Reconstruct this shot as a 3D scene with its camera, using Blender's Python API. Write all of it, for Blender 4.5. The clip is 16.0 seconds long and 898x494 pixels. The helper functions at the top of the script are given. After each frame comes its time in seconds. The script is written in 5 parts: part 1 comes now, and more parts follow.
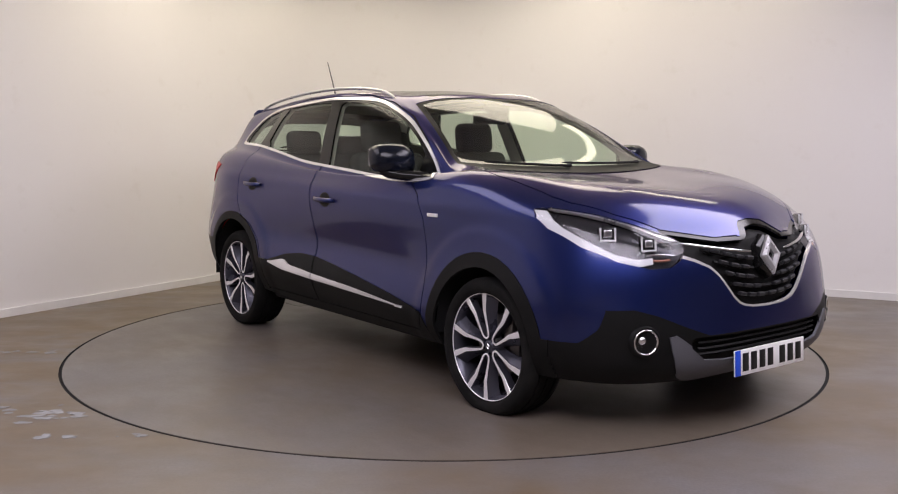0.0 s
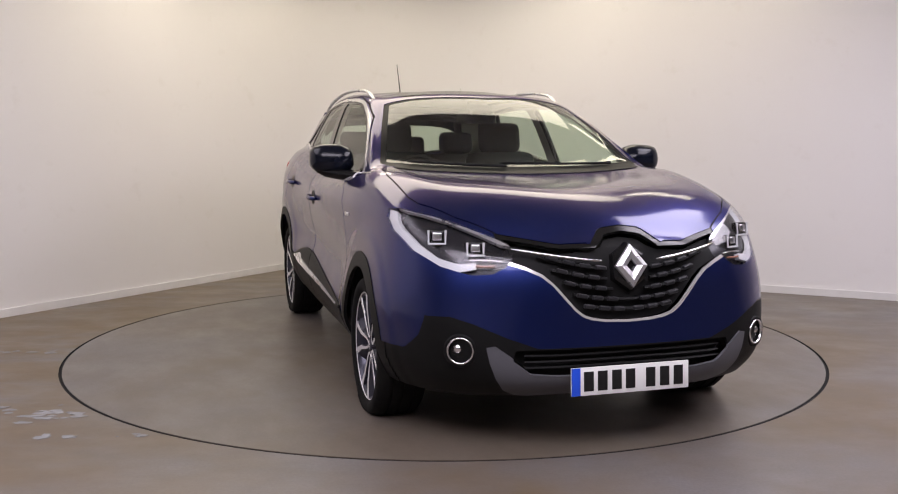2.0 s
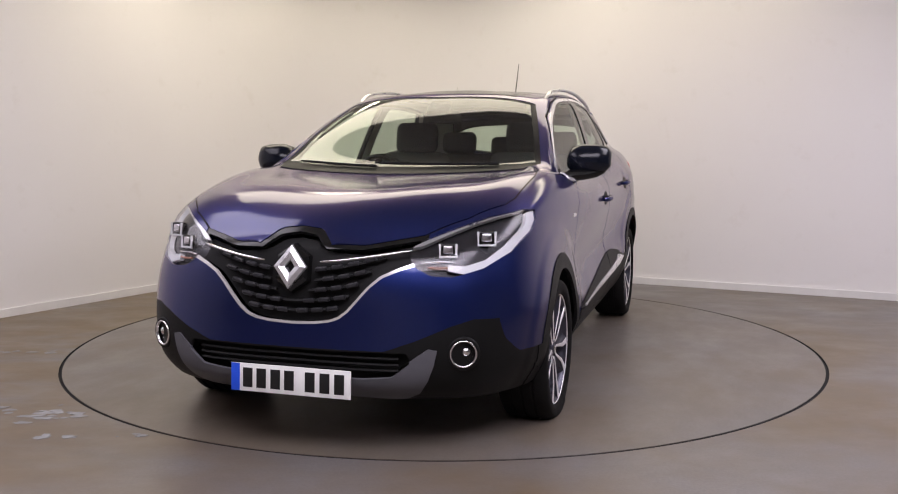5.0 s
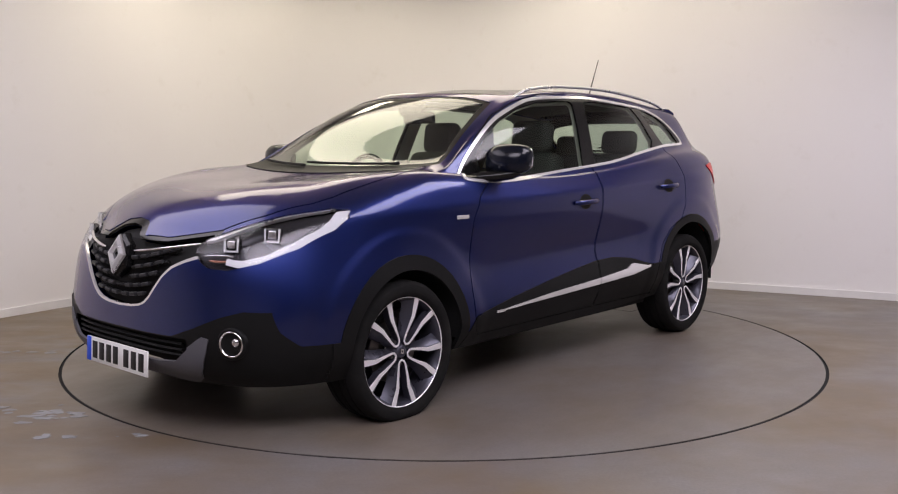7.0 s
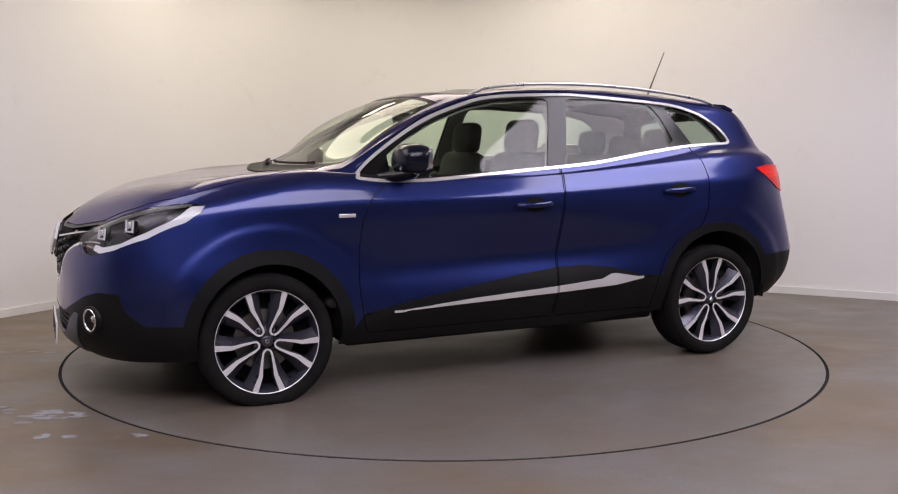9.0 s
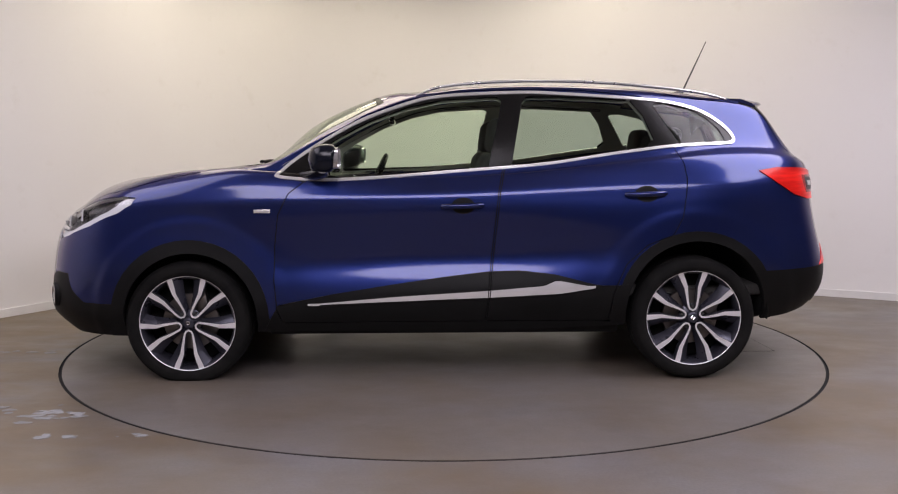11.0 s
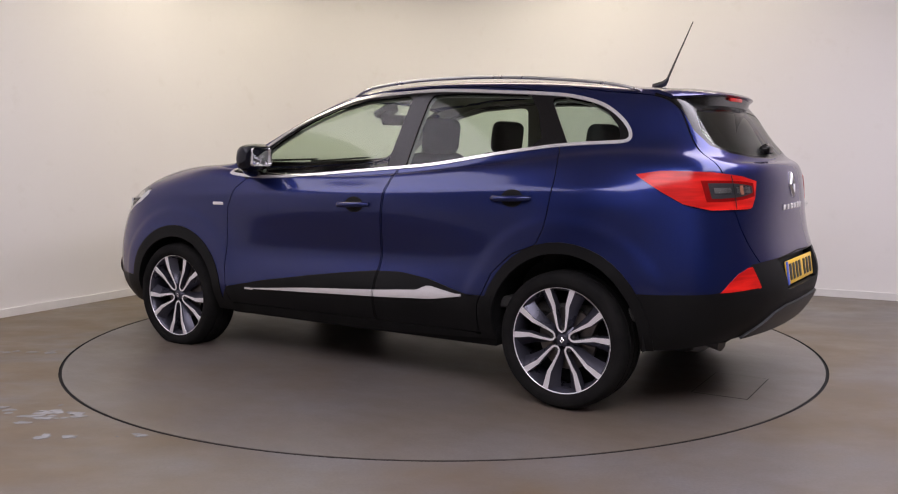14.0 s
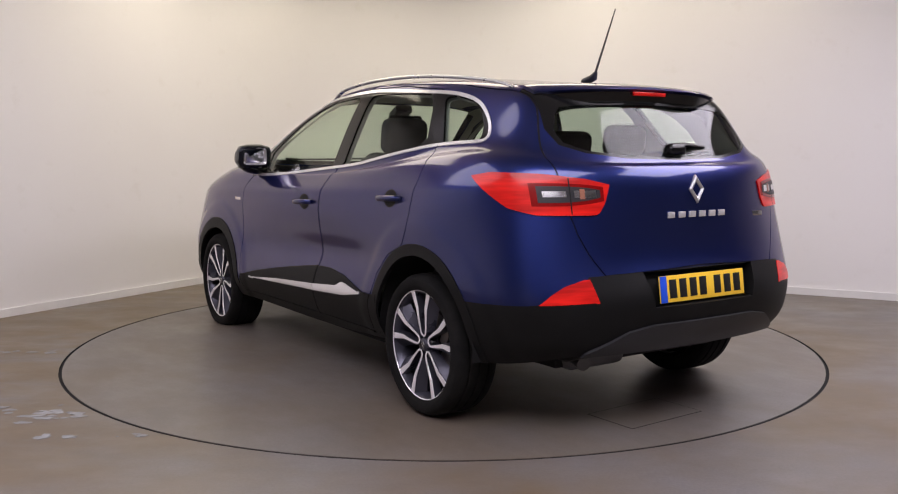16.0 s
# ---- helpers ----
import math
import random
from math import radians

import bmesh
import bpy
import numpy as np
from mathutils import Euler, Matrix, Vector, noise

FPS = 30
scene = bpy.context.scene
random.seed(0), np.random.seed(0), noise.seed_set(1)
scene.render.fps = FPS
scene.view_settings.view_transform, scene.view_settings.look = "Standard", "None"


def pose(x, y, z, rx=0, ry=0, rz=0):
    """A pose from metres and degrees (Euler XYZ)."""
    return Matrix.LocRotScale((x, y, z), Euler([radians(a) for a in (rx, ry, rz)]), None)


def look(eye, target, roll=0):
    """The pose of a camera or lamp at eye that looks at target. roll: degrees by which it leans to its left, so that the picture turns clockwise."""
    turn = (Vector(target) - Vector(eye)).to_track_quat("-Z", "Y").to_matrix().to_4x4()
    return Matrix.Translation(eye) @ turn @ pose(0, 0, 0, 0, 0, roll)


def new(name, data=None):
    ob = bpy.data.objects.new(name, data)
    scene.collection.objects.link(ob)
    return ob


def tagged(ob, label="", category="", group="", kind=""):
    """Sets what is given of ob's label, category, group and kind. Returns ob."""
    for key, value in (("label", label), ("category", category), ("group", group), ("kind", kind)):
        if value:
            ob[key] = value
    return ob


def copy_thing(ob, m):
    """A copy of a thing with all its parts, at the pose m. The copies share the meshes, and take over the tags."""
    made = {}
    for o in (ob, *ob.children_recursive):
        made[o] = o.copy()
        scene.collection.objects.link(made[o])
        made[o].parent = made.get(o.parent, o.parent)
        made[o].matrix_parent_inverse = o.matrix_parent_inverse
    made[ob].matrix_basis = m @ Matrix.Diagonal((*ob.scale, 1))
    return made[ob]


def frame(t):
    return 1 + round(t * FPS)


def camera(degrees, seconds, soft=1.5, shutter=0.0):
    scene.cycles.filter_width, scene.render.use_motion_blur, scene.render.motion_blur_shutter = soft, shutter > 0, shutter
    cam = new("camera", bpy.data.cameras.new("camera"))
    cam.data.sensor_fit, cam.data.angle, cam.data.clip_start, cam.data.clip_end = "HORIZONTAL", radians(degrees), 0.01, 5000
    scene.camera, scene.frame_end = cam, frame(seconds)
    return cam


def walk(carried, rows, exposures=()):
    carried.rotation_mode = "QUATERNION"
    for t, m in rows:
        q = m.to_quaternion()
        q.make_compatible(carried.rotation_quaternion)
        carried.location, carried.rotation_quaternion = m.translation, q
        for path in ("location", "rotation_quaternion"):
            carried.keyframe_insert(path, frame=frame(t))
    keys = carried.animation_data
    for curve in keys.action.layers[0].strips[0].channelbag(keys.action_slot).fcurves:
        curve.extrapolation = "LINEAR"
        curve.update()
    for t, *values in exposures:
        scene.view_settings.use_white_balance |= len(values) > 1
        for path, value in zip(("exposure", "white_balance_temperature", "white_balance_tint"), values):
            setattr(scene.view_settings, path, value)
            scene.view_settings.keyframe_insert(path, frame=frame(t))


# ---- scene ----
# ---------- camera: fixed on a stand in front of the turntable ----------
cam = camera(52.173, 16.0, soft=1.1)
EYE, PAN, TILT = Vector((0.0, -5.700, 1.2107)), radians(0.2712), radians(6.156)
AHEAD = Vector((math.sin(PAN) * math.cos(TILT), math.cos(PAN) * math.cos(TILT), -math.sin(TILT)))
walk(cam, [(0.0, look(EYE, EYE + 6 * AHEAD, 0.08)), (16.0, look(EYE, EYE + 6 * AHEAD, 0.08))])

# ---------- light: a dark world outside a closed room, ceiling fittings inside ----------
world = bpy.data.worlds.new("studio_world")
scene.world = world
world.use_nodes = True
world.node_tree.nodes["Background"].inputs[0].default_value = (0.8, 0.85, 1.0, 1)
world.node_tree.nodes["Background"].inputs[1].default_value = 0.02
scene.view_settings.exposure = 0.0

CEILING = 3.05
COOL, WARM = (1.0, 0.925, 1.06), (1.0, 0.89, 0.71)
# fittings: x, y, length, width, turn in degrees, watts, colour
FITTINGS = [
    (-0.4, 1.4, 4.0, 1.7, 8, 46, WARM),
    (-1.15, 2.85, 0.8, 0.3, 59, 5, WARM),
    (2.3, 1.45, 1.2, 0.4, -26, 5, WARM),
    (-3.0, -1.7, 3.0, 1.9, 62, 33, COOL),
    (3.1, -1.6, 3.0, 1.9, -62, 78, COOL),
    (0.0, -4.6, 4.4, 2.2, 0, 136, COOL),
]


# ---------- materials ----------
def material(name, color, rough=0.5, metal=0.0, **more):
    """A principled material; returns the material, its tree, its shader."""
    m = bpy.data.materials.new(name)
    m.use_nodes = True
    tree = m.node_tree
    sh = tree.nodes["Principled BSDF"]
    sh.inputs["Base Color"].default_value = (*color, 1)
    sh.inputs["Roughness"].default_value = rough
    sh.inputs["Metallic"].default_value = metal
    for key, value in more.items():
        sh.inputs[key.replace("_", " ")].default_value = value
    return m, tree, sh


def noise_node(tree, scale, detail=4.0, rough=0.55, stretch=(1, 1, 1)):
    co = tree.nodes.new("ShaderNodeTexCoord")
    mp = tree.nodes.new("ShaderNodeMapping")
    mp.inputs["Scale"].default_value = stretch
    n = tree.nodes.new("ShaderNodeTexNoise")
    n.inputs["Scale"].default_value, n.inputs["Detail"].default_value = scale, detail
    n.inputs["Roughness"].default_value = rough
    tree.links.new(co.outputs["Object"], mp.inputs["Vector"])
    tree.links.new(mp.outputs["Vector"], n.inputs["Vector"])
    return n


def ramp(tree, source, stops):
    r = tree.nodes.new("ShaderNodeValToRGB")
    el = r.color_ramp.elements
    while len(el) < len(stops):
        el.new(0.5)
    for e, (at, col) in zip(el, stops):
        e.position, e.color = at, (*col, 1)
    tree.links.new(source, r.inputs["Fac"])
    return r.outputs["Color"]


def mix(tree, a, b, fac, blend="MIX"):
    """Mixes two colours (sockets or values) by a factor (socket or value)."""
    n = tree.nodes.new("ShaderNodeMix")
    n.data_type, n.blend_type = "RGBA", blend
    for sock, value in ((n.inputs[0], fac), (n.inputs[6], a), (n.inputs[7], b)):
        if isinstance(value, bpy.types.NodeSocket):
            tree.links.new(value, sock)
        else:
            sock.default_value = value if isinstance(value, float) else (*value, 1)
    return n.outputs[2]


def bump(tree, sh, height, strength, distance=0.002):
    b = tree.nodes.new("ShaderNodeBump")
    b.inputs["Strength"].default_value, b.inputs["Distance"].default_value = strength, distance
    tree.links.new(height, b.inputs["Height"])
    tree.links.new(b.outputs["Normal"], sh.inputs["Normal"])


def grey(v):
    return (v, v, v)


def mat_wall():
    m, t, sh = material("white_wall_paint", (0.8, 0.785, 0.77), 0.6)
    broad, fine = noise_node(t, 0.8, 3), noise_node(t, 5.0, 5, 0.65)
    c = ramp(t, broad.outputs["Fac"], [(0.3, (0.785, 0.765, 0.755)), (0.7, (0.80, 0.785, 0.775))])
    d = ramp(t, fine.outputs["Fac"], [(0.28, (0.90, 0.885, 0.86)), (0.40, grey(1.0))])
    t.links.new(mix(t, c, d, 0.35, "MULTIPLY"), sh.inputs["Base Color"])
    bump(t, sh, noise_node(t, 90, 3).outputs["Fac"], 0.08, 0.001)
    return m


def mat_floor(name, stain):
    """Painted concrete with broad brown stains and fine grit."""
    m, t, sh = material(name, (0.3, 0.29, 0.285), 0.45)
    broad, mid, fine = noise_node(t, 0.7, 5, 0.62), noise_node(t, 1.9, 6, 0.62, (1, 1.5, 1)), noise_node(t, 70, 4, 0.6)
    c = ramp(t, fine.outputs["Fac"], [(0.3, (0.122, 0.111, 0.105)), (0.7, (0.152, 0.140, 0.133))])
    s = ramp(t, broad.outputs["Fac"], [(0.38, grey(0.0)), (0.60, grey(stain))])
    c = mix(t, c, (0.120, 0.088, 0.052), s)
    s = ramp(t, mid.outputs["Fac"], [(0.56, grey(0.0)), (0.75, grey(0.3))])
    c = mix(t, c, (0.175, 0.165, 0.155), s)
    if stain > 0.9:
        # an old brown spill on one side of the turntable, broken up by wear
        co, sep = t.nodes.new("ShaderNodeTexCoord"), t.nodes.new("ShaderNodeSeparateXYZ")
        t.links.new(co.outputs["Object"], sep.inputs[0])
        reach = t.nodes.new("ShaderNodeMapRange")
        reach.inputs["From Min"].default_value, reach.inputs["From Max"].default_value = -0.6, -2.4
        t.links.new(sep.outputs["X"], reach.inputs["Value"])
        worn = noise_node(t, 1.3, 7, 0.66, (1, 2.6, 1))
        spill = ramp(t, worn.outputs["Fac"], [(0.40, grey(0.0)), (0.56, grey(1.0))])
        c = mix(t, c, (0.125, 0.086, 0.045), mix(t, grey(0.0), spill, reach.outputs[0]))
    t.links.new(c, sh.inputs["Base Color"])
    r = ramp(t, mid.outputs["Fac"], [(0.3, grey(0.30)), (0.7, grey(0.48))])
    t.links.new(r, sh.inputs["Roughness"])
    bump(t, sh, fine.outputs["Fac"], 0.12, 0.001)
    return m


def mat_paint():
    m, t, sh = material("blue_metallic_paint", (0.009, 0.015, 0.09), 0.4, 0.85, Coat_Weight=1.0, Coat_Roughness=0.10, Coat_IOR=1.46, Specular_IOR_Level=0.0)
    sh.inputs["Specular Tint"].default_value = (0.78, 0.62, 0.70, 1)
    flake, dust = noise_node(t, 900, 2), noise_node(t, 3.0, 5, 0.6)
    c = ramp(t, flake.outputs["Fac"], [(0.35, (0.0100, 0.0180, 0.088)), (0.65, (0.0168, 0.0290, 0.145))])
    t.links.new(c, sh.inputs["Base Color"])
    t.links.new(ramp(t, dust.outputs["Fac"], [(0.3, grey(0.33)), (0.75, grey(0.39))]), sh.inputs["Roughness"])
    # faint ripple of sprayed lacquer
    ripple = t.nodes.new("ShaderNodeBump")
    ripple.inputs["Strength"].default_value, ripple.inputs["Distance"].default_value = 0.06, 0.001
    t.links.new(noise_node(t, 130, 1).outputs["Fac"], ripple.inputs["Height"])
    t.links.new(ripple.outputs["Normal"], sh.inputs["Coat Normal"])
    return m


def mat_plastic(name, lo, hi, rough=0.55, shine=0.35):
    """Grained moulded plastic."""
    m, t, sh = material(name, lo, rough, Specular_IOR_Level=shine)
    c = ramp(t, noise_node(t, 4, 5).outputs["Fac"], [(0.3, lo), (0.7, hi)])
    t.links.new(c, sh.inputs["Base Color"])
    bump(t, sh, noise_node(t, 700, 2).outputs["Fac"], 0.25, 0.0006)
    return m


def mat_tyre():
    m, t, sh = material("tyre_rubber", grey(0.02), 0.85, Specular_IOR_Level=0.15)
    c = ramp(t, noise_node(t, 9, 5, 0.65).outputs["Fac"], [(0.35, grey(0.005)), (0.75, (0.013, 0.012, 0.011))])
    t.links.new(c, sh.inputs["Base Color"])
    bump(t, sh, noise_node(t, 220, 3).outputs["Fac"], 0.2, 0.001)
    return m


def mat_metal(name, color, rough, spread=0.06, metal=1.0):
    m, t, sh = material(name, color, rough, metal)
    t.links.new(ramp(t, noise_node(t, 12, 4).outputs["Fac"], [(0.3, grey(max(0.02, rough - spread))), (0.7, grey(rough + spread))]),
                sh.inputs["Roughness"])
    return m


def mat_glass(name, tint, rough=0.05, facing=0.05):
    """Thin tinted pane: clear, with a glossy skin that grows towards grazing angles."""
    m, t, sh = material(name, tint, rough)
    clear, gloss = t.nodes.new("ShaderNodeBsdfTransparent"), t.nodes.new("ShaderNodeBsdfGlossy")
    clear.inputs[0].default_value = (*tint, 1)
    gloss.inputs["Roughness"].default_value = rough
    weight, mixer = t.nodes.new("ShaderNodeLayerWeight"), t.nodes.new("ShaderNodeMixShader")
    weight.inputs["Blend"].default_value = 0.5
    power, scale = t.nodes.new("ShaderNodeMath"), t.nodes.new("ShaderNodeMath")
    power.operation, power.inputs[1].default_value = "POWER", 4.5
    scale.operation, scale.inputs[1].default_value, scale.inputs[2].default_value = "MULTIPLY_ADD", 0.75, facing
    t.links.new(weight.outputs["Facing"], power.inputs[0])
    t.links.new(power.outputs[0], scale.inputs[0])
    t.links.new(scale.outputs[0], mixer.inputs[0])
    t.links.new(clear.outputs[0], mixer.inputs[1])
    t.links.new(gloss.outputs[0], mixer.inputs[2])
    t.links.new(mixer.outputs[0], t.nodes["Material Output"].inputs["Surface"])
    return m


def mat_glow(name, color, strength):
    m, t, sh = material(name, grey(0.8), 0.4)
    sh.inputs["Emission Color"].default_value = (*color, 1)
    sh.inputs["Emission Strength"].default_value = strength
    return m


def mat_fabric(name, lo, hi):
    m, t, sh = material(name, lo, 0.85)
    t.links.new(ramp(t, noise_node(t, 160, 3).outputs["Fac"], [(0.35, lo), (0.65, hi)]), sh.inputs["Base Color"])
    bump(t, sh, noise_node(t, 400, 2).outputs["Fac"], 0.3, 0.001)
    return m


WALL, FLOOR, DISC = mat_wall(), mat_floor("floor_concrete", 0.95), mat_floor("turntable_concrete", 0.6)
MARKS = mat_plastic("old_paint", (0.17, 0.18, 0.19), (0.30, 0.30, 0.30), 0.6)
# grey put on the unseen side wall to darken the car's side reflections
DARKWALL = mat_plastic("darkened_wall", (0.20, 0.20, 0.21), (0.26, 0.26, 0.27), 0.7)
SKIRT = mat_plastic("white_skirting", (0.70, 0.69, 0.68), (0.78, 0.77, 0.76), 0.4)
CEIL = mat_plastic("ceiling_white", (0.72, 0.71, 0.70), (0.80, 0.79, 0.78), 0.8)
STEEL = mat_metal("dark_steel", grey(0.12), 0.5)
PAINT = mat_paint()
CLAD = mat_plastic("black_cladding", grey(0.0045), grey(0.007), 0.5, 0.16)
SATIN = mat_plastic("grey_satin_plastic", (0.075, 0.075, 0.085), (0.095, 0.095, 0.105), 0.42)
SMOKE = mat_plastic("dark_grey_satin_plastic", (0.016, 0.016, 0.018), (0.024, 0.024, 0.027), 0.4)
CAPBLUE = mat_plastic("dark_blue_gloss", (0.004, 0.005, 0.010), (0.006, 0.008, 0.015), 0.15)
GLOSS = mat_plastic("gloss_black", grey(0.006), grey(0.009), 0.12)
# near-black for black parts and for shade put into gaps and recesses
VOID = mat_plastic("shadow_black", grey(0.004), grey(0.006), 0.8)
RAIL = mat_metal("rail_silver", (0.62, 0.62, 0.63), 0.3, 0.05, 0.8)
BRIGHT = mat_metal("bright_trim", (0.88, 0.87, 0.87), 0.22, 0.05, 0.6)
CHROME = mat_metal("chrome", (0.82, 0.82, 0.83), 0.14, 0.04)
ALLOY = mat_metal("machined_alloy", (0.86, 0.84, 0.85), 0.34, 0.05, 0.45)
GUNMETAL = mat_metal("gunmetal_lacquer", (0.06, 0.06, 0.078), 0.3, 0.05, 0.6)
LAMPGREY = mat_metal("lamp_housing_grey", (0.04, 0.04, 0.045), 0.3, 0.05, 0.7)
IRON = mat_metal("brake_iron", (0.22, 0.20, 0.19), 0.45)
TYRE = mat_tyre()
GLASS = mat_glass("pale_green_glass", (0.80, 0.90, 0.80), 0.03, 0.045)
SCREENGLASS = mat_glass("windscreen_glass", (0.82, 0.90, 0.80), 0.06, 0.11)
DARKGLASS = mat_glass("privacy_glass", (0.64, 0.72, 0.66), 0.04, 0.035)
LENS = mat_glass("clear_lens", (0.97, 0.97, 0.98), 0.03, 0.03)
ROOFGLASS = mat_plastic("black_roof_glass", grey(0.006), grey(0.01), 0.08)
CABIN = mat_fabric("cabin_trim", (0.05, 0.048, 0.045), (0.075, 0.072, 0.068))
LINER = mat_fabric("pale_headlining", (0.52, 0.51, 0.47), (0.60, 0.59, 0.55))
SEAT = mat_fabric("seat_cloth", grey(0.02), grey(0.04))
RED, _t, _s = material("red_lens", (0.7, 0.012, 0.008), 0.3, 0.0, Coat_Weight=0.3, Coat_Roughness=0.04, Specular_IOR_Level=0.2)
_t.links.new(ramp(_t, noise_node(_t, 6, 3, 0.5, (0.6, 0.6, 5)).outputs["Fac"], [(0.35, (0.40, 0.005, 0.004)), (0.65, (0.78, 0.018, 0.012))]), _s.inputs["Base Color"])
bump(_t, _s, noise_node(_t, 60, 1, 0.5, (1, 1, 0.15)).outputs["Fac"], 0.25, 0.002)
REDDARK, _t, _s = material("deep_red_lens", (0.22, 0.004, 0.004), 0.15)
AMBER, _t, _s = material("amber_bulb_shade", (0.30, 0.13, 0.08), 0.3)
SILVER = mat_metal("reflector_silver", (0.85, 0.85, 0.87), 0.2)
WHITELENS = mat_plastic("white_light_guide", (0.62, 0.63, 0.65), (0.70, 0.71, 0.73), 0.25)
PLATE_W = mat_plastic("white_plate", (0.74, 0.74, 0.72), (0.8, 0.8, 0.78), 0.35)
PLATE_Y = mat_plastic("yellow_plate", (0.80, 0.50, 0.035), (0.86, 0.55, 0.045), 0.35)
PLATE_B = mat_plastic("blue_band", (0.015, 0.075, 0.60), (0.02, 0.09, 0.66), 0.35)
INK = mat_plastic("black_ink", grey(0.008), grey(0.012), 0.45)


# ---------- mesh helpers ----------
def finish(name, bm, mat, smooth=True):
    bmesh.ops.recalc_face_normals(bm, faces=bm.faces[:]) if smooth == "recalc" else None
    me = bpy.data.meshes.new(name)
    bm.to_mesh(me)
    bm.free()
    me.materials.append(mat)
    if smooth:
        me.polygons.foreach_set("use_smooth", [True] * len(me.polygons))
    return me


def part(name, bm, mat, parent=None, label="", smooth=True, angle=None):
    me = bm if isinstance(bm, bpy.types.Mesh) else finish(name, bm, mat, smooth)
    if angle:
        me.set_sharp_from_angle(angle=radians(angle))
    ob = new(name, me)
    ob.parent = parent
    return tagged(ob, label)


def empty(name, at=(0, 0, 0)):
    ob = new(name)
    ob.empty_display_size = 0.2
    ob.location = at
    return ob


def box(bm, at, size, bevel=0.0, turn=None, segments=2):
    g = bmesh.ops.create_cube(bm, size=1.0)["verts"]
    bmesh.ops.scale(bm, vec=size, verts=g)
    if bevel:
        es = list({e for v in g for e in v.link_edges})
        r = bmesh.ops.bevel(bm, geom=es, offset=bevel, segments=segments, affect="EDGES", profile=0.5)
        g = list({v for f in r["faces"] for v in f.verts} | {v for v in g if v.is_valid})
    m = Matrix.Translation(at) @ (turn if turn else Matrix())
    bmesh.ops.transform(bm, matrix=m, verts=g)
    return g


def lathe(bm, profile, steps, axis="y", at=(0, 0, 0)):
    """Turns a profile of (radius, along) about an axis; open profile, full turn."""
    rings = []
    for k in range(steps):
        a = 2 * math.pi * k / steps
        c, s = math.cos(a), math.sin(a)
        ring = []
        for r, h in profile:
            p = {"y": (r * c, h, r * s), "z": (r * c, r * s, h), "x": (h, r * c, r * s)}[axis]
            ring.append(bm.verts.new(Vector(p) + Vector(at)))
        rings.append(ring)
    for k in range(steps):
        a, b = rings[k], rings[(k + 1) % steps]
        for i in range(len(profile) - 1):
            bm.faces.new((a[i], a[i + 1], b[i + 1], b[i]))
    return rings


def tube(bm, pts, radius, sides=8, flat=1.0, cap=True):
    """A tube along points, flattened vertically by flat; radius may be a list."""
    pts = [Vector(p) for p in pts]
    rings = []
    for i, p in enumerate(pts):
        d = (pts[min(i + 1, len(pts) - 1)] - pts[max(i - 1, 0)]).normalized()
        side = d.cross(Vector((0, 0, 1)))
        side = side.normalized() if side.length > 1e-4 else Vector((1, 0, 0))
        up = side.cross(d)
        r = radius[i] if isinstance(radius, (list, tuple)) else radius
        rings.append([bm.verts.new(p + r * (math.cos(2 * math.pi * k / sides) * side + flat * math.sin(2 * math.pi * k / sides) * up))
                      for k in range(sides)])
    for a, b in zip(rings, rings[1:]):
        for k in range(sides):
            bm.faces.new((a[k], a[(k + 1) % sides], b[(k + 1) % sides], b[k]))
    if cap:
        bm.faces.new(rings[0][::-1])
        bm.faces.new(rings[-1])
    return rings


def spline(values, n):
    """A natural cubic through the rows of values, sampled at n even steps of its index."""
    y = np.asarray(values, float)
    k = len(y)
    A, B = np.eye(k), np.zeros_like(y)
    for i in range(1, k - 1):
        A[i, i - 1:i + 2] = 1, 4, 1
        B[i] = 6 * (y[i - 1] - 2 * y[i] + y[i + 1])
    M = np.linalg.solve(A, B.reshape(k, -1)).reshape(y.shape)
    t = np.linspace(0, k - 1, n) if np.isscalar(n) else np.asarray(n, float)
    i = np.minimum(t.astype(int), k - 2)
    u = (t - i).reshape(-1, *([1] * (y.ndim - 1)))
    w = 1 - u
    return w * y[i] + u * y[i + 1] + ((w ** 3 - w) * M[i] + (u ** 3 - u) * M[i + 1]) / 6


# ---------- the room ----------
CORNER = Vector((-1.288, 3.977, 0))
LEFT_DIR = Vector((math.cos(radians(59.5)), math.sin(radians(59.5)), 0))
RIGHT_DIR = Vector((math.cos(radians(-26.4)), math.sin(radians(-26.4)), 0))
BEND = 0.85


def wall_path():
    """Plan of the back walls: the side wall, a rounded corner, the other wall."""
    a, b = CORNER - BEND * LEFT_DIR, CORNER + BEND * RIGHT_DIR
    pts = [CORNER - 14 * LEFT_DIR, CORNER - 6 * LEFT_DIR]
    for k in range(13):
        u = k / 12
        pts.append((1 - u) ** 2 * a + 2 * u * (1 - u) * CORNER + u * u * b)
    return pts + [CORNER + 6 * RIGHT_DIR, CORNER + 12 * RIGHT_DIR]


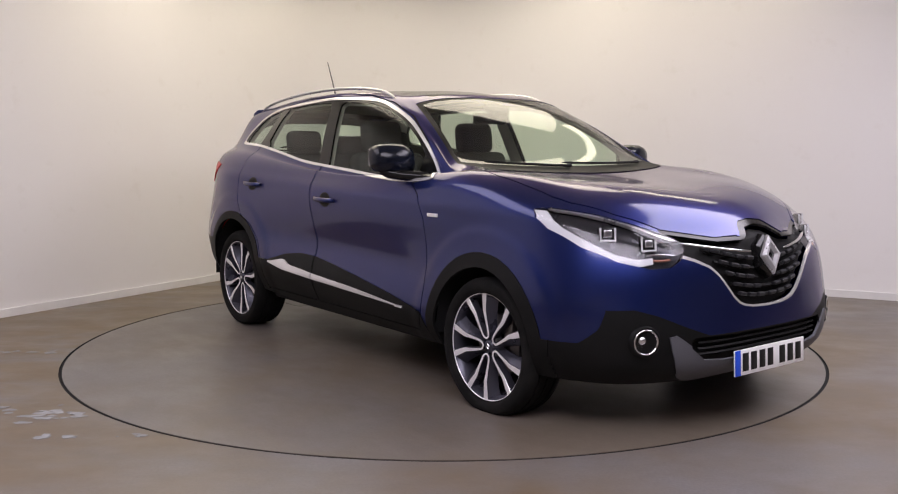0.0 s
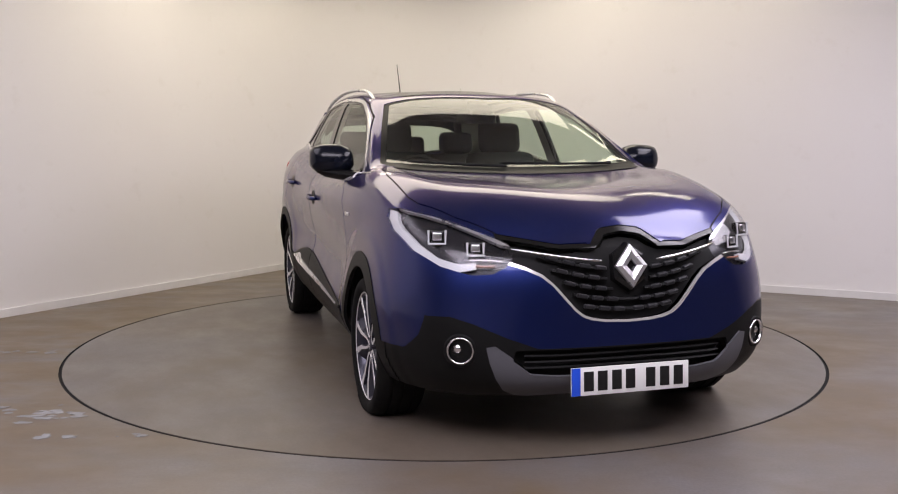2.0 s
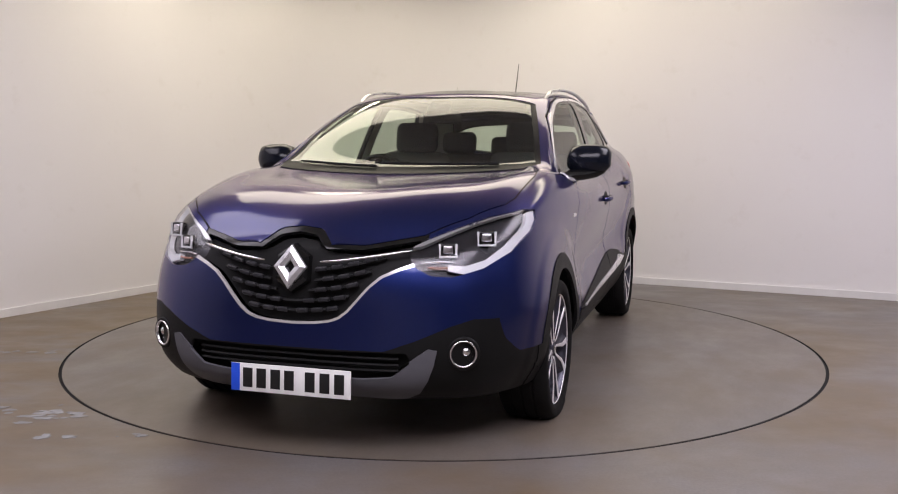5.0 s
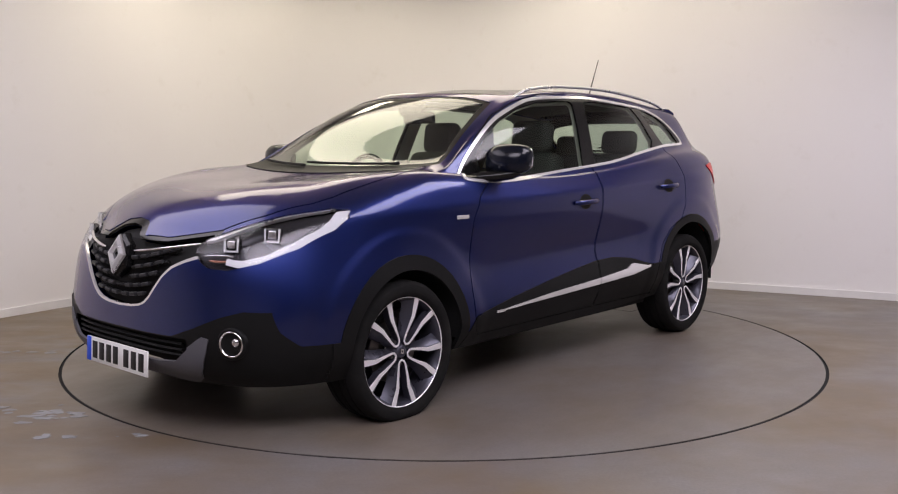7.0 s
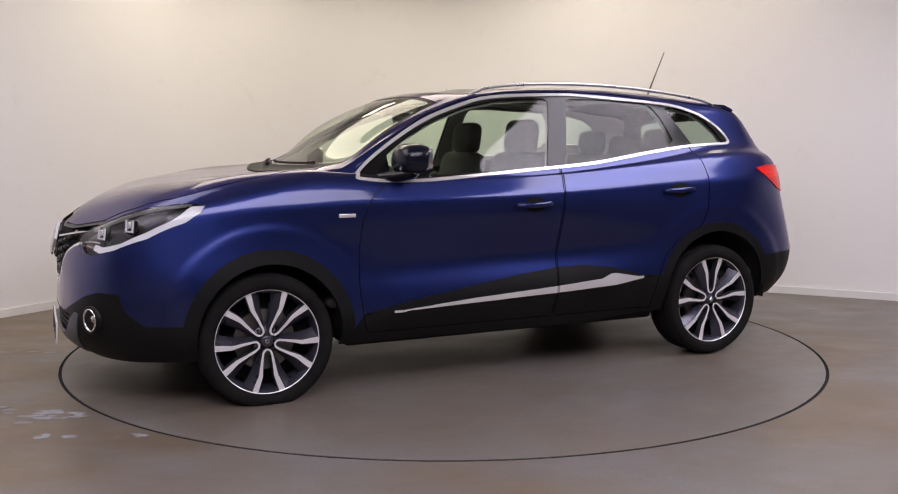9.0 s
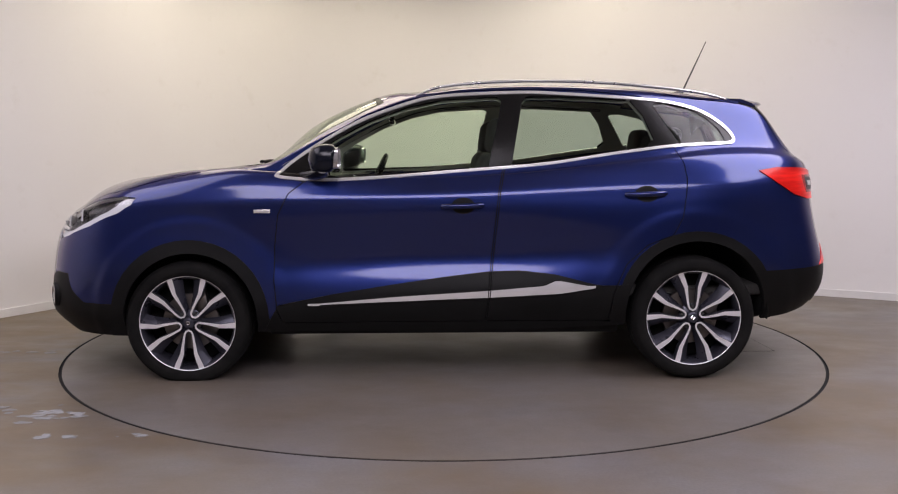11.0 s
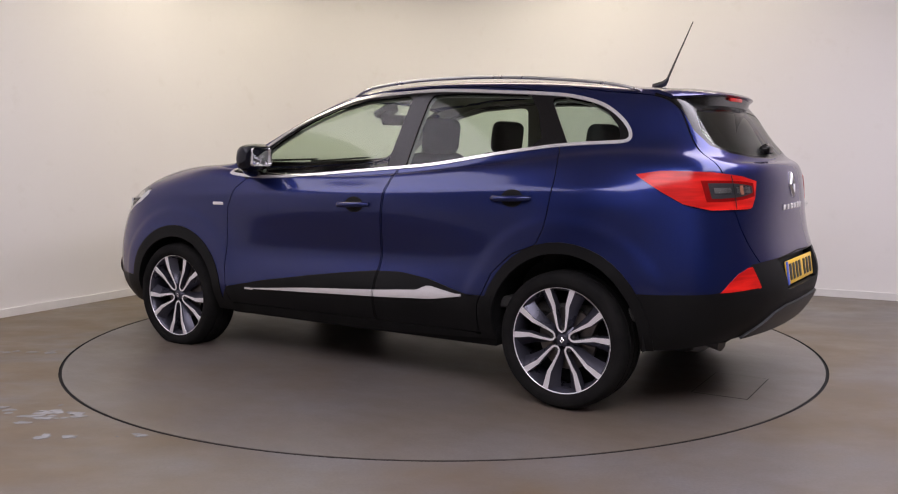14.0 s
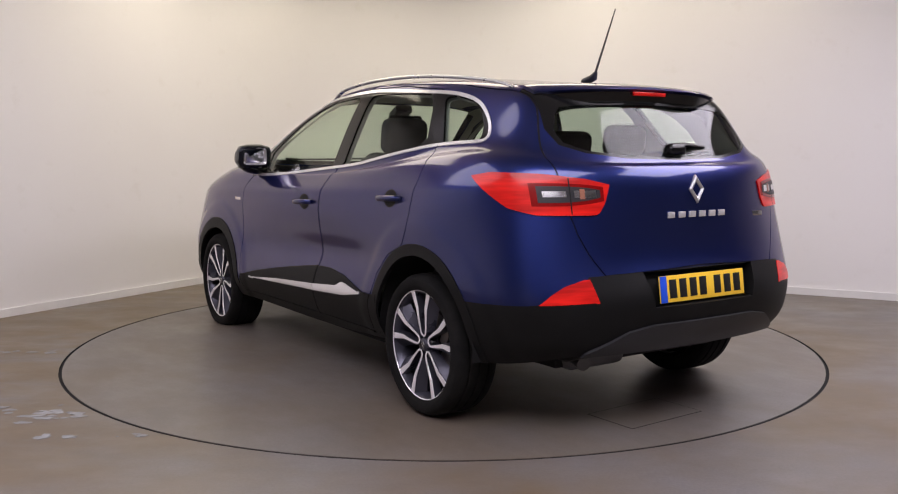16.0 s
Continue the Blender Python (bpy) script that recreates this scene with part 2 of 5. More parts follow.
def ribbon_wall(path, z0, z1, thick, inset=0.0):
    """A wall along a plan path, thickness to its left side."""
    bm = bmesh.new()
    cols = []
    for i, p in enumerate(path):
        d = (path[min(i + 1, len(path) - 1)] - path[max(i - 1, 0)]).normalized()
        n = Vector((-d.y, d.x, 0))
        q = p + inset * n
        cols.append([bm.verts.new(v) for v in (q + Vector((0, 0, z0)), q + Vector((0, 0, z1)),
                                               q + thick * n + Vector((0, 0, z1)), q + thick * n + Vector((0, 0, z0)))])
    for a, b in zip(cols, cols[1:]):
        for k in range(4):
            bm.faces.new((a[k], b[k], b[(k + 1) % 4], a[(k + 1) % 4]))
    bm.faces.new(cols[0])
    bm.faces.new(cols[-1][::-1])
    return bm


def build_room():
    path = wall_path()
    w = part("wall_back", ribbon_wall(path, 0, CEILING, 0.15), WALL, None, "white painted curved studio back wall with faint scuffs", "recalc", 40)
    tagged(w, category="wall", kind="structure")
    s = part("baseboard", ribbon_wall(path, 0.0, 0.06, 0.014, -0.0145), SKIRT, None, "white skirting board along the studio wall", "recalc", 40)
    tagged(s, category="skirting board", kind="structure")
    far_l, far_r = path[0], path[-1]
    opposite = far_l + (far_r - CORNER)
    # out-of-view walls close the room; the side one is grey to dim reflections
    for name, a, b, coat, what in (("wall_front", opposite, far_l, WALL, "white"), ("wall_side_unseen", far_r, opposite, DARKWALL, "grey")):
        o = part(name, ribbon_wall([a, b], 0, CEILING, 0.15), coat, None, what + " painted wall added out of view behind the camera", "recalc", 40)
        tagged(o, category="wall", kind="structure")
    bm = bmesh.new()
    ring = [bm.verts.new((p.x, p.y, CEILING)) for p in (CORNER + Vector((-3, 3, 0)), far_r + Vector((1, 3, 0)), opposite + Vector((1, -2, 0)), far_l + Vector((-3, -1, 0)))]
    low = bm.faces.new(ring)
    bmesh.ops.extrude_face_region(bm, geom=[low])
    for v in bm.verts:
        if v in ring:
            v.co.z += 0.15
    tagged(part("ceiling", bm, CEIL, None, "flat white studio ceiling", "recalc", 30), category="ceiling", kind="structure")
    # floor: one sheet with a round hole for the turntable, edge turned down into the pit
    bm = bmesh.new()
    R, n = 2.249, 160
    rings = []
    for r, z in ((R, -0.003), (R, 0.0), (4.0, 0.0), (30.0, 0.0)):
        rings.append([bm.verts.new((r * math.cos(2 * math.pi * k / n), r * math.sin(2 * math.pi * k / n), z)) for k in range(n)])
    for a, b in zip(rings, rings[1:]):
        for k in range(n):
            bm.faces.new((a[k], b[k], b[(k + 1) % n], a[(k + 1) % n]))
    f = part("floor", bm, FLOOR, None, "grey painted concrete floor with brown stains", True, 30)
    tagged(f, category="floor", kind="structure")
    bm = bmesh.new()
    lathe(bm, [(0.01, -0.22), (2.5, -0.22)], 64, "z")
    tagged(part("turntable_pit", bm, VOID, None, "dark pit below the turntable"), category="pit", kind="structure")


def build_turntable():
    bm = bmesh.new()
    R, n = 2.231, 160
    lathe(bm, [(0.02, 0.0), (1.2, 0.0), (R, 0.0), (R, -0.003)], n, "z")
    c = bm.verts.new((0, 0, 0))
    bm.verts.ensure_lookup_table()
    top = [v for v in bm.verts if v is not c and v.co.z == 0 and v.co.to_2d().length < 0.03]
    top.sort(key=lambda v: math.atan2(v.co.y, v.co.x))
    for a, b in zip(top, top[1:] + top[:1]):
        bm.faces.new((c, a, b))
    table = empty("turntable")
    tagged(table, "flush round turntable disc of grey painted concrete", "turntable")
    part("deck", bm, DISC, table, "worn grey painted deck", True, 30)
    # black ring added in the gap so that the seam stays dark
    bm = bmesh.new()
    lathe(bm, [(R - 0.0005, -0.06), (R - 0.0005, -0.0035), (R + 0.004, -0.012), (R + 0.017, -0.012)], n, "z")
    part("gap_shade", bm, VOID, table, "black ring that darkens the gap round the deck")
    # a shallow access plate let into the deck, with a dark gap round it
    bm = bmesh.new()
    box(bm, (0, 0, -0.001), (0.278, 0.468, 0.0032), 0.0005)
    bmesh.ops.transform(bm, matrix=pose(0, 0, 0, 0, 0, 196.4) @ pose(1.73, -0.61, 0, 0, 0, -14), verts=bm.verts[:])
    part("plate_gap", bm, VOID, table, "dark gap round the access plate", False)
    bm = bmesh.new()
    box(bm, (0, 0, -0.001), (0.27, 0.46, 0.0045), 0.001)
    bmesh.ops.transform(bm, matrix=pose(0, 0, 0, 0, 0, 196.4) @ pose(1.73, -0.61, 0, 0, 0, -14), verts=bm.verts[:])
    part("access_plate", bm, DISC, table, "scratched access plate", False)
    return table


def build_lights():
    for x, y, length, width, turn, watts, colour in FITTINGS:
        e = empty("ceiling_light", (x, y, CEILING))
        e.rotation_euler = (0, 0, radians(turn))
        tagged(e, "flat rectangular ceiling light with a glowing diffuser", "ceiling light", "studio ceiling lights")
        bm = bmesh.new()
        for sx, sy, lx, ly in ((0, 1, length + 0.06, 0.03), (0, -1, length + 0.06, 0.03), (1, 0, 0.03, width), (-1, 0, 0.03, width)):
            box(bm, (sx * (length + 0.03) / 2, sy * (width + 0.03) / 2, -0.035), (lx, ly, 0.07), 0.004)
        part("frame", bm, SKIRT, e, "white metal frame", True, 30)
        bm = bmesh.new()
        box(bm, (0, 0, -0.03), (length, width, 0.03), 0.004)
        part("diffuser", bm, mat_glow("diffuser_glow", colour, watts / (length * width) * 0.16), e, "glowing diffuser", True, 30)
        lamp = bpy.data.lights.new("ceiling_lamp", "AREA")
        lamp.shape, lamp.size, lamp.size_y, lamp.energy, lamp.color = "RECTANGLE", length, width, watts, colour
        o = new("ceiling_lamp", lamp)
        o.location, o.rotation_euler = (x, y, CEILING - 0.052), (0, 0, radians(turn))


def build_floor_marks():
    """Old pale paint marks on the floor beside the turntable."""
    rng = random.Random(4)
    bm = bmesh.new()
    for cx, cy, sx, sy, count in ((-1.84, -1.6, .10, .07, 26), (-2.5, -.33, .16, .02, 12), (-2.35, -1.95, .03, .2, 8), (-1.5, -1.93, .22, .02, 10)):
        for _ in range(count):
            x, y = cx + rng.gauss(0, sx), cy + rng.gauss(0, sy)
            if math.hypot(x, y) < 2.30:
                continue
            r, n, top = rng.uniform(.006, .026), 9, rng.uniform(.0008, .0022)
            vs = [bm.verts.new((x + r * rng.uniform(.4, 1.3) * math.cos(2 * math.pi * k / n) * 1.8, y + r * rng.uniform(.4, 1.3) * math.sin(2 * math.pi * k / n), top)) for k in range(n)]
            f = bm.faces.new(vs)
            low = bmesh.ops.extrude_face_region(bm, geom=[f])["geom"]
            for v in vs:
                v.co.z = -0.003
    o = part("paint_marks", bm, MARKS, None, "pale worn paint marks on the floor", "recalc", 30)
    tagged(o, category="paint marks", kind="stuff")


build_room()
build_floor_marks()
turntable = build_turntable()
build_lights()

# ---------- the car: x forward, y to its left, z up, origin on the deck between the axles ----------
car = empty("car")
tagged(car, "dark blue metallic family crossover car with black cladding", "car")
AXLE_F, AXLE_R, HUB_F, HUB_R, TYRE_R = 1.335, -1.311, 0.2966, 0.3086, 0.3235

# feature curves of one body half, each from the nose round the side to the tail
CURVES = {
    "underside": [(2.125, 0, 0.235), (2.105, 0.35, 0.23), (2.02, 0.6, 0.225), (1.87, 0.76, 0.225), (1.62, .84, .23), (1.3, .85, .24), (.85, .85, .25), (.2, .84, .245),
                  (-.45, .84, .25), (-1.05, .85, .28), (-1.5, .85, .29), (-1.83, .78, .31), (-2.02, .62, .35), (-2.10, .35, .36), (-2.12, 0, .36)],
    "lip": [(2.21, 0, 0.31), (2.195, 0.35, 0.31), (2.105, 0.62, 0.32), (1.935, 0.795, 0.33), (1.67, 0.888, 0.34), (1.3, .90, .34), (.85, .90, .35), (.2, .89, .35),
            (-.45, .89, .36), (-1.05, .90, .38), (-1.5, .89, .38), (-1.87, .82, .40), (-2.07, .65, .43), (-2.15, .36, .44), (-2.17, 0, .44)],
    "bumper": [(2.222, 0, 0.44), (2.203, 0.35, 0.44), (2.12, 0.63, 0.45), (1.95, 0.805, 0.46), (1.68, 0.9, 0.46), (1.3, .912, .46), (.85, .905, .45), (.2, .905, .46),
               (-.45, .91, .47), (-1.05, .917, .49), (-1.5, .905, .49), (-1.90, .84, .51), (-2.085, 0.66, 0.54), (-2.175, 0.36, 0.55), (-2.192, 0, 0.555)],
    "lower_side": [(2.215, 0, 0.56), (2.193, 0.35, 0.56), (2.105, 0.63, 0.57), (1.94, 0.805, 0.58), (1.68, 0.897, 0.59), (1.3, .907, .60), (.85, .89, .58), (.2, .873, .60),
                   (-.45, .88, .60), (-1.05, .91, .62), (-1.5, 0.915, 0.62), (-1.9, 0.845, 0.61), (-2.07, 0.66, 0.63), (-2.155, 0.36, 0.645), (-2.17, 0, 0.65)],
    "mid_side": [(2.212, 0, 0.7), (2.18, 0.35, 0.69), (2.08, 0.63, 0.69), (1.915, 0.795, 0.7), (1.66, 0.876, 0.72), (1.3, .887, .74), (.85, .88, .73), (.2, .876, .74),
                 (-.45, .882, .75), (-1.05, .905, .76), (-1.5, 0.905, 0.76), (-1.88, 0.83, 0.76), (-2.035, 0.65, 0.77), (-2.11, 0.36, 0.775), (-2.125, 0, 0.775)],
    "waist": [(2.19, 0, 0.83), (2.135, 0.36, 0.8), (2.03, 0.62, 0.81), (1.87, 0.778, 0.83), (1.64, 0.852, 0.865), (1.3, .878, .88), (.85, .89, .89), (.2, .897, .91),
              (-.45, .892, .92), (-1.05, .895, .93), (-1.5, 0.9, 0.95), (-1.85, 0.808, 0.95), (-2, 0.64, 0.96), (-2.09, .36, .97), (-2.115, 0, .97)],
    "shoulder": [(2.12, 0, 0.885), (2.045, 0.38, 0.865), (1.92, 0.62, 0.9), (1.76, 0.757, 0.945), (1.57, 0.815, 0.975), (1.25, 0.847, 1.02), (0.85, 0.857, 1.035), (.2, .85, 1.02),
                 (-.45, .845, 1.04), (-1.05, .845, 1.08), (-1.5, 0.842, 1.1), (-1.82, 0.79, 1.09), (-1.985, 0.61, 1.09), (-2.07, .34, 1.09), (-2.09, 0, 1.09)],
    "bonnet_top": [(1.79, 0, 1.02), (1.76, 0.33, 1.03), (1.63, 0.55, 1.045), (1.47, 0.66, 1.07), (1.31, 0.722, 1.086), (1.1, 0.775, 1.096), (0.85, 0.803, 1.08), (.2, .82, 1.05),
                   (-.45, .815, 1.075), (-1.05, .80, 1.135), (-1.49, 0.782, 1.17), (-1.81, 0.735, 1.16), (-1.965, 0.57, 1.135), (-2.03, .33, 1.125), (-2.05, 0, 1.125)],
    "belt": [(1.12, 0, 1.09), (1.08, 0.35, 1.097), (0.995, 0.58, 1.112), (0.95, 0.67, 1.122), (0.93, 0.715, 1.122), (0.905, 0.757, 1.115), (0.84, 0.78, 1.09), (.2, .795, 1.07),
             (-.45, .79, 1.105), (-1.05, .765, 1.175), (-1.475, 0.72, 1.215), (-1.785, 0.672, 1.21), (-1.925, 0.53, 1.18), (-1.985, .32, 1.155), (-2.005, 0, 1.15)],
    "mid_glass": [(0.775, 0, 1.312), (0.755, 0.33, 1.308), (0.705, 0.53, 1.29), (0.672, 0.6, 1.28), (0.652, 0.64, 1.28), (0.605, 0.672, 1.285), (0.5, 0.698, 1.287), (.05, .72, 1.29),
                  (-.45, .72, 1.30), (-1.02, .70, 1.32), (-1.42, .65, 1.335), (-1.71, 0.622, 1.335), (-1.82, 0.52, 1.325), (-1.86, .31, 1.31), (-1.88, 0, 1.31)],
    "cant_rail": [(0.39, 0, 1.495), (0.368, 0.32, 1.487), (0.315, 0.5, 1.467), (0.285, 0.55, 1.458), (0.25, 0.58, 1.457), (0.18, 0.602, 1.465), (0.04, 0.617, 1.477), (-.15, .625, 1.49),
                  (-.5, .63, 1.495), (-1.0, .615, 1.475), (-1.36, .585, 1.45), (-1.615, 0.57, 1.44), (-1.715, 0.49, 1.442), (-1.735, .3, 1.44), (-1.755, 0, 1.445)],
    "roof_side": [(.2, 0, 1.522), (.18, .28, 1.518), (.12, .43, 1.508), (.08, .47, 1.508), (.05, .49, 1.512), (-.02, .5, 1.518), (-.1, .51, 1.528), (-.25, .515, 1.535),
                  (-.55, .52, 1.54), (-1.0, .51, 1.525), (-1.3, .49, 1.50), (-1.47, .465, 1.485), (-1.56, .4, 1.48), (-1.6, .26, 1.485), (-1.615, 0, 1.49)],
    "roof_mid": [(.02, 0, 1.545), (.01, .14, 1.545), (-.03, .22, 1.543), (-.06, .24, 1.543), (-.09, .25, 1.544), (-.14, .255, 1.546), (-.2, .26, 1.55), (-.34, .262, 1.555),
                 (-.6, .265, 1.557), (-.95, .26, 1.545), (-1.17, .25, 1.525), (-1.3, .235, 1.513), (-1.38, .2, 1.507), (-1.41, .13, 1.506), (-1.42, 0, 1.506)],
    "spine": [(-.02, 0, 1.549), (-.03, 0, 1.549), (-.06, 0, 1.549), (-.09, 0, 1.549), (-.12, 0, 1.55), (-.17, 0, 1.552), (-.24, 0, 1.555), (-.37, 0, 1.559),
              (-.62, 0, 1.561), (-.95, 0, 1.55), (-1.15, 0, 1.53), (-1.27, 0, 1.52), (-1.33, 0, 1.515), (-1.36, 0, 1.512), (-1.37, 0, 1.511)],
}
FLIP = np.array([1, -1, 1])


def body_grid(nu=288, nv=128):
    """Surface points of the left half: curves splined along the car, then across."""
    sheet = []
    for pts in CURVES.values():
        p = np.array(pts, float)
        ext = np.concatenate([p[1:4][::-1] * FLIP, p, p[-4:-1][::-1] * FLIP])
        c = spline(ext, np.linspace(3, 3 + len(p) - 1, nu))
        c[0, 1] = c[-1, 1] = 0
        sheet.append(c)
    sheet = np.array(sheet)
    ext = np.concatenate([sheet, sheet[-4:-1][::-1] * FLIP])
    g = spline(ext, np.linspace(0, len(CURVES) - 1, nv))
    g[:, 0, 1] = g[:, -1, 1] = 0
    # raised fields round the wheel arches, with a soft outer crease
    for cx, cz, r in ((1.315, .33, .535), (-1.322, .35, .555)):
        d = np.hypot(g[..., 0] - cx, g[..., 2] - cz)
        k = np.clip((r - d) / 0.05, 0, 1)
        g[..., 1] += 0.006 * k * k * (3 - 2 * k) * (g[..., 1] > .6)
    # a hollow along the doors above the sill and a crisper shoulder line
    along = np.clip((g[..., 0] + 1.0) / .3, 0, 1) * np.clip((1.0 - g[..., 0]) / .3, 0, 1)
    g[..., 1] -= 0.010 * along * np.exp(-((g[..., 2] - (.63 - .04 * g[..., 0])) / .07) ** 2) * (g[..., 1] > .6)
    line = np.clip((g[..., 0] + 1.9) / .5, 0, 1) * np.clip((1.6 - g[..., 0]) / .5, 0, 1)
    g[..., 1] += 0.005 * line * np.exp(-((g[..., 2] - (.965 - .035 * g[..., 0])) / .03) ** 2) * (g[..., 1] > .6)
    g[-1, :, 1] = 0
    return g


def sdf(poly, p, q):
    """Signed distance of points (p, q) to a closed polygon, negative inside."""
    a = np.array(poly, float)
    b = np.roll(a, -1, axis=0)
    best, inside = np.full(len(p), 1e9), np.zeros(len(p), bool)
    for (x0, y0), (x1, y1) in zip(a, b):
        dx, dy = x1 - x0, y1 - y0
        t = np.clip(((p - x0) * dx + (q - y0) * dy) / (dx * dx + dy * dy + 1e-12), 0, 1)
        best = np.minimum(best, np.hypot(p - x0 - t * dx, q - y0 - t * dy))
        cross = (y0 > q) != (y1 > q)
        inside ^= cross & (p < x0 + (q - y0) * dx / (dy if abs(dy) > 1e-12 else 1e-12))
    return np.where(inside, -best, best)


def smooth_poly(pts, per=6):
    """A closed smooth outline through the given corners."""
    p = np.array(pts, float)
    n = len(p)
    ext = np.concatenate([p[-3:], p, p[:4]])
    return spline(ext, np.linspace(3, 3 + n, n * per + 1))[:-1]


def cut(bm, field):
    """Splits faces along the zero line of field(points)."""
    bm.verts.ensure_lookup_table()
    co = np.array([v.co for v in bm.verts])
    val = field(co)
    val = np.where(np.abs(val) < 1e-6, 1e-6, val)
    bm.verts.index_update()
    edges = [e for e in bm.edges if val[e.verts[0].index] * val[e.verts[1].index] < 0]
    if not edges:
        return
    a = np.array([e.verts[0].co for e in edges])
    b = np.array([e.verts[1].co for e in edges])
    sa = np.sign(val[[e.verts[0].index for e in edges]])
    lo, hi = np.zeros(len(a)), np.ones(len(a))
    for _ in range(14):
        m = (lo + hi) / 2
        same = np.sign(field(a + m[:, None] * (b - a))) == sa
        lo, hi = np.where(same, m, lo), np.where(same, hi, m)
    t = np.clip((lo + hi) / 2, 0.01, 0.99)
    fresh, faces = set(), set()
    for e, v0, k in zip(edges, [e.verts[0] for e in edges], t):
        faces.update(e.link_faces)
        fresh.add(bmesh.utils.edge_split(e, v0, float(k))[1])
    for f in list(faces):
        todo = [f]
        while todo:
            g = todo.pop()
            vs = [v for v in g.verts if v in fresh]
            if len(vs) < 2:
                continue
            for i in range(len(vs)):
                v, w = vs[i], vs[(i + 1) % len(vs)]
                if not any(v in e.verts and w in e.verts for e in g.edges):
                    try:
                        h = bmesh.utils.face_split(g, v, w)[0]
                    except ValueError:
                        continue
                    if h is not None and len(vs) > 2:
                        todo += [g, h]
                    break


def side_field(poly, ymin=0.45, grow=0.0):
    def f(p):
        d = sdf(poly, p[:, 0], p[:, 2]) - grow
        return np.where(p[:, 1] > ymin, d, np.maximum(d, 0.05))
    return f


def front_field(poly, xmin=1.2, grow=0.0):
    def f(p):
        d = sdf(poly, p[:, 1], p[:, 2]) - grow
        return np.where(p[:, 0] > xmin, d, np.maximum(d, 0.05))
    return f


def rear_field(poly, xmax=-1.2, grow=0.0):
    def f(p):
        d = sdf(poly, p[:, 1], p[:, 2]) - grow
        return np.where(p[:, 0] < xmax, d, np.maximum(d, 0.05))
    return f


def top_field(poly, zmin=0.8, grow=0.0):
    def f(p):
        d = sdf(poly, p[:, 0], p[:, 1]) - grow
        return np.where(p[:, 2] > zmin, d, np.maximum(d, 0.05))
    return f


def union(*fields):
    return lambda p: np.minimum.reduce([f(p) for f in fields])


def circle_poly(x, z, r, n=40):
    return [(x + r * math.cos(2 * math.pi * k / n), z + r * math.sin(2 * math.pi * k / n)) for k in range(n)]


def mirrored(poly):
    """A centre-line outline given by its left half, nose or top first."""
    return list(poly) + [(-y, z) for y, z in reversed(poly)]


# outlines of panels, panes and trim
ARCH_F, ARCH_R = circle_poly(1.315, 0.320, 0.346), circle_poly(-1.318, 0.350, 0.368)
FLARE_F = circle_poly(1.318, 0.325, 0.410)
FLARE_R = circle_poly(-1.318, 0.348, 0.422)
SILL = [(1.0, .15), (.86, .395), (.58, .45), (.25, .50), (-.01, .535), (-.23, .56), (-.40, .565), (-.58, .545), (-.80, .49), (-.95, .49), (-1.0, .15)]
FRONT_DOOR = [(.72, 1.03), (.80, .97), (.855, .86), (.875, .70), (.88, .52), (.865, .37), (.84, .30), (-.215, .30), (-.23, .45), (-.245, .60), (-.265, .80), (-.285, .98), (-.31, 1.085),
              (-.345, 1.25), (-.385, 1.40), (-.40, 1.512), (-.05, 1.505), (.20, 1.455), (.42, 1.375), (.64, 1.25), (.80, 1.13), (.865, 1.06)]
REAR_DOOR = [(-.225, .30), (-.24, .45), (-.255, .60), (-.275, .80), (-.295, .98), (-.32, 1.085), (-.355, 1.25), (-.395, 1.40), (-.41, 1.512), (-.75, 1.508), (-1.075, 1.475),
             (-1.14, 1.33), (-1.225, 1.20), (-1.255, 1.12), (-1.262, 1.04), (-1.25, .93), (-1.235, .84), (-1.19, .75), (-1.06, .70), (-.95, .60), (-.88, .45), (-.86, .30)]
DLO = smooth_poly([(.835, 1.045), (.55, 1.032), (.12, 1.058), (-.28, 1.088), (-.56, 1.112), (-.83, 1.152), (-1.06, 1.183), (-1.25, 1.203), (-1.46, 1.213), (-1.555, 1.225),
                   (-1.555, 1.275), (-1.49, 1.345), (-1.38, 1.41), (-1.24, 1.448), (-1.05, 1.47), (-.63, 1.497), (-.37, 1.503), (.0, 1.485), (.20, 1.443), (.40, 1.372), (.60, 1.268), (.78, 1.15), (.865, 1.075)])
GLASS_F = [(.66, 1.075), (.12, 1.087), (-.225, 1.11), (-.30, 1.45), (-.28, 1.462), (.0, 1.448), (.19, 1.408), (.38, 1.338), (.56, 1.24), (.665, 1.165)]
GLASS_R = [(-.375, 1.125), (-.56, 1.138), (-.83, 1.18), (-1.065, 1.213), (-1.105, 1.25), (-1.06, 1.37), (-1.00, 1.445), (-.63, 1.463), (-.455, 1.463), (-.435, 1.44)]
GLASS_Q = [(-1.265, 1.232), (-1.45, 1.236), (-1.495, 1.245), (-1.475, 1.29), (-1.41, 1.355), (-1.33, 1.398), (-1.20, 1.427), (-1.145, 1.425)]
WINDSCREEN = [(1.14, -.4), (1.14, 0), (1.10, .35), (1.03, .57), (.97, .68), (.91, .713), (.62, .638), (.32, .553), (.375, .30), (.405, 0), (.405, -.4)]
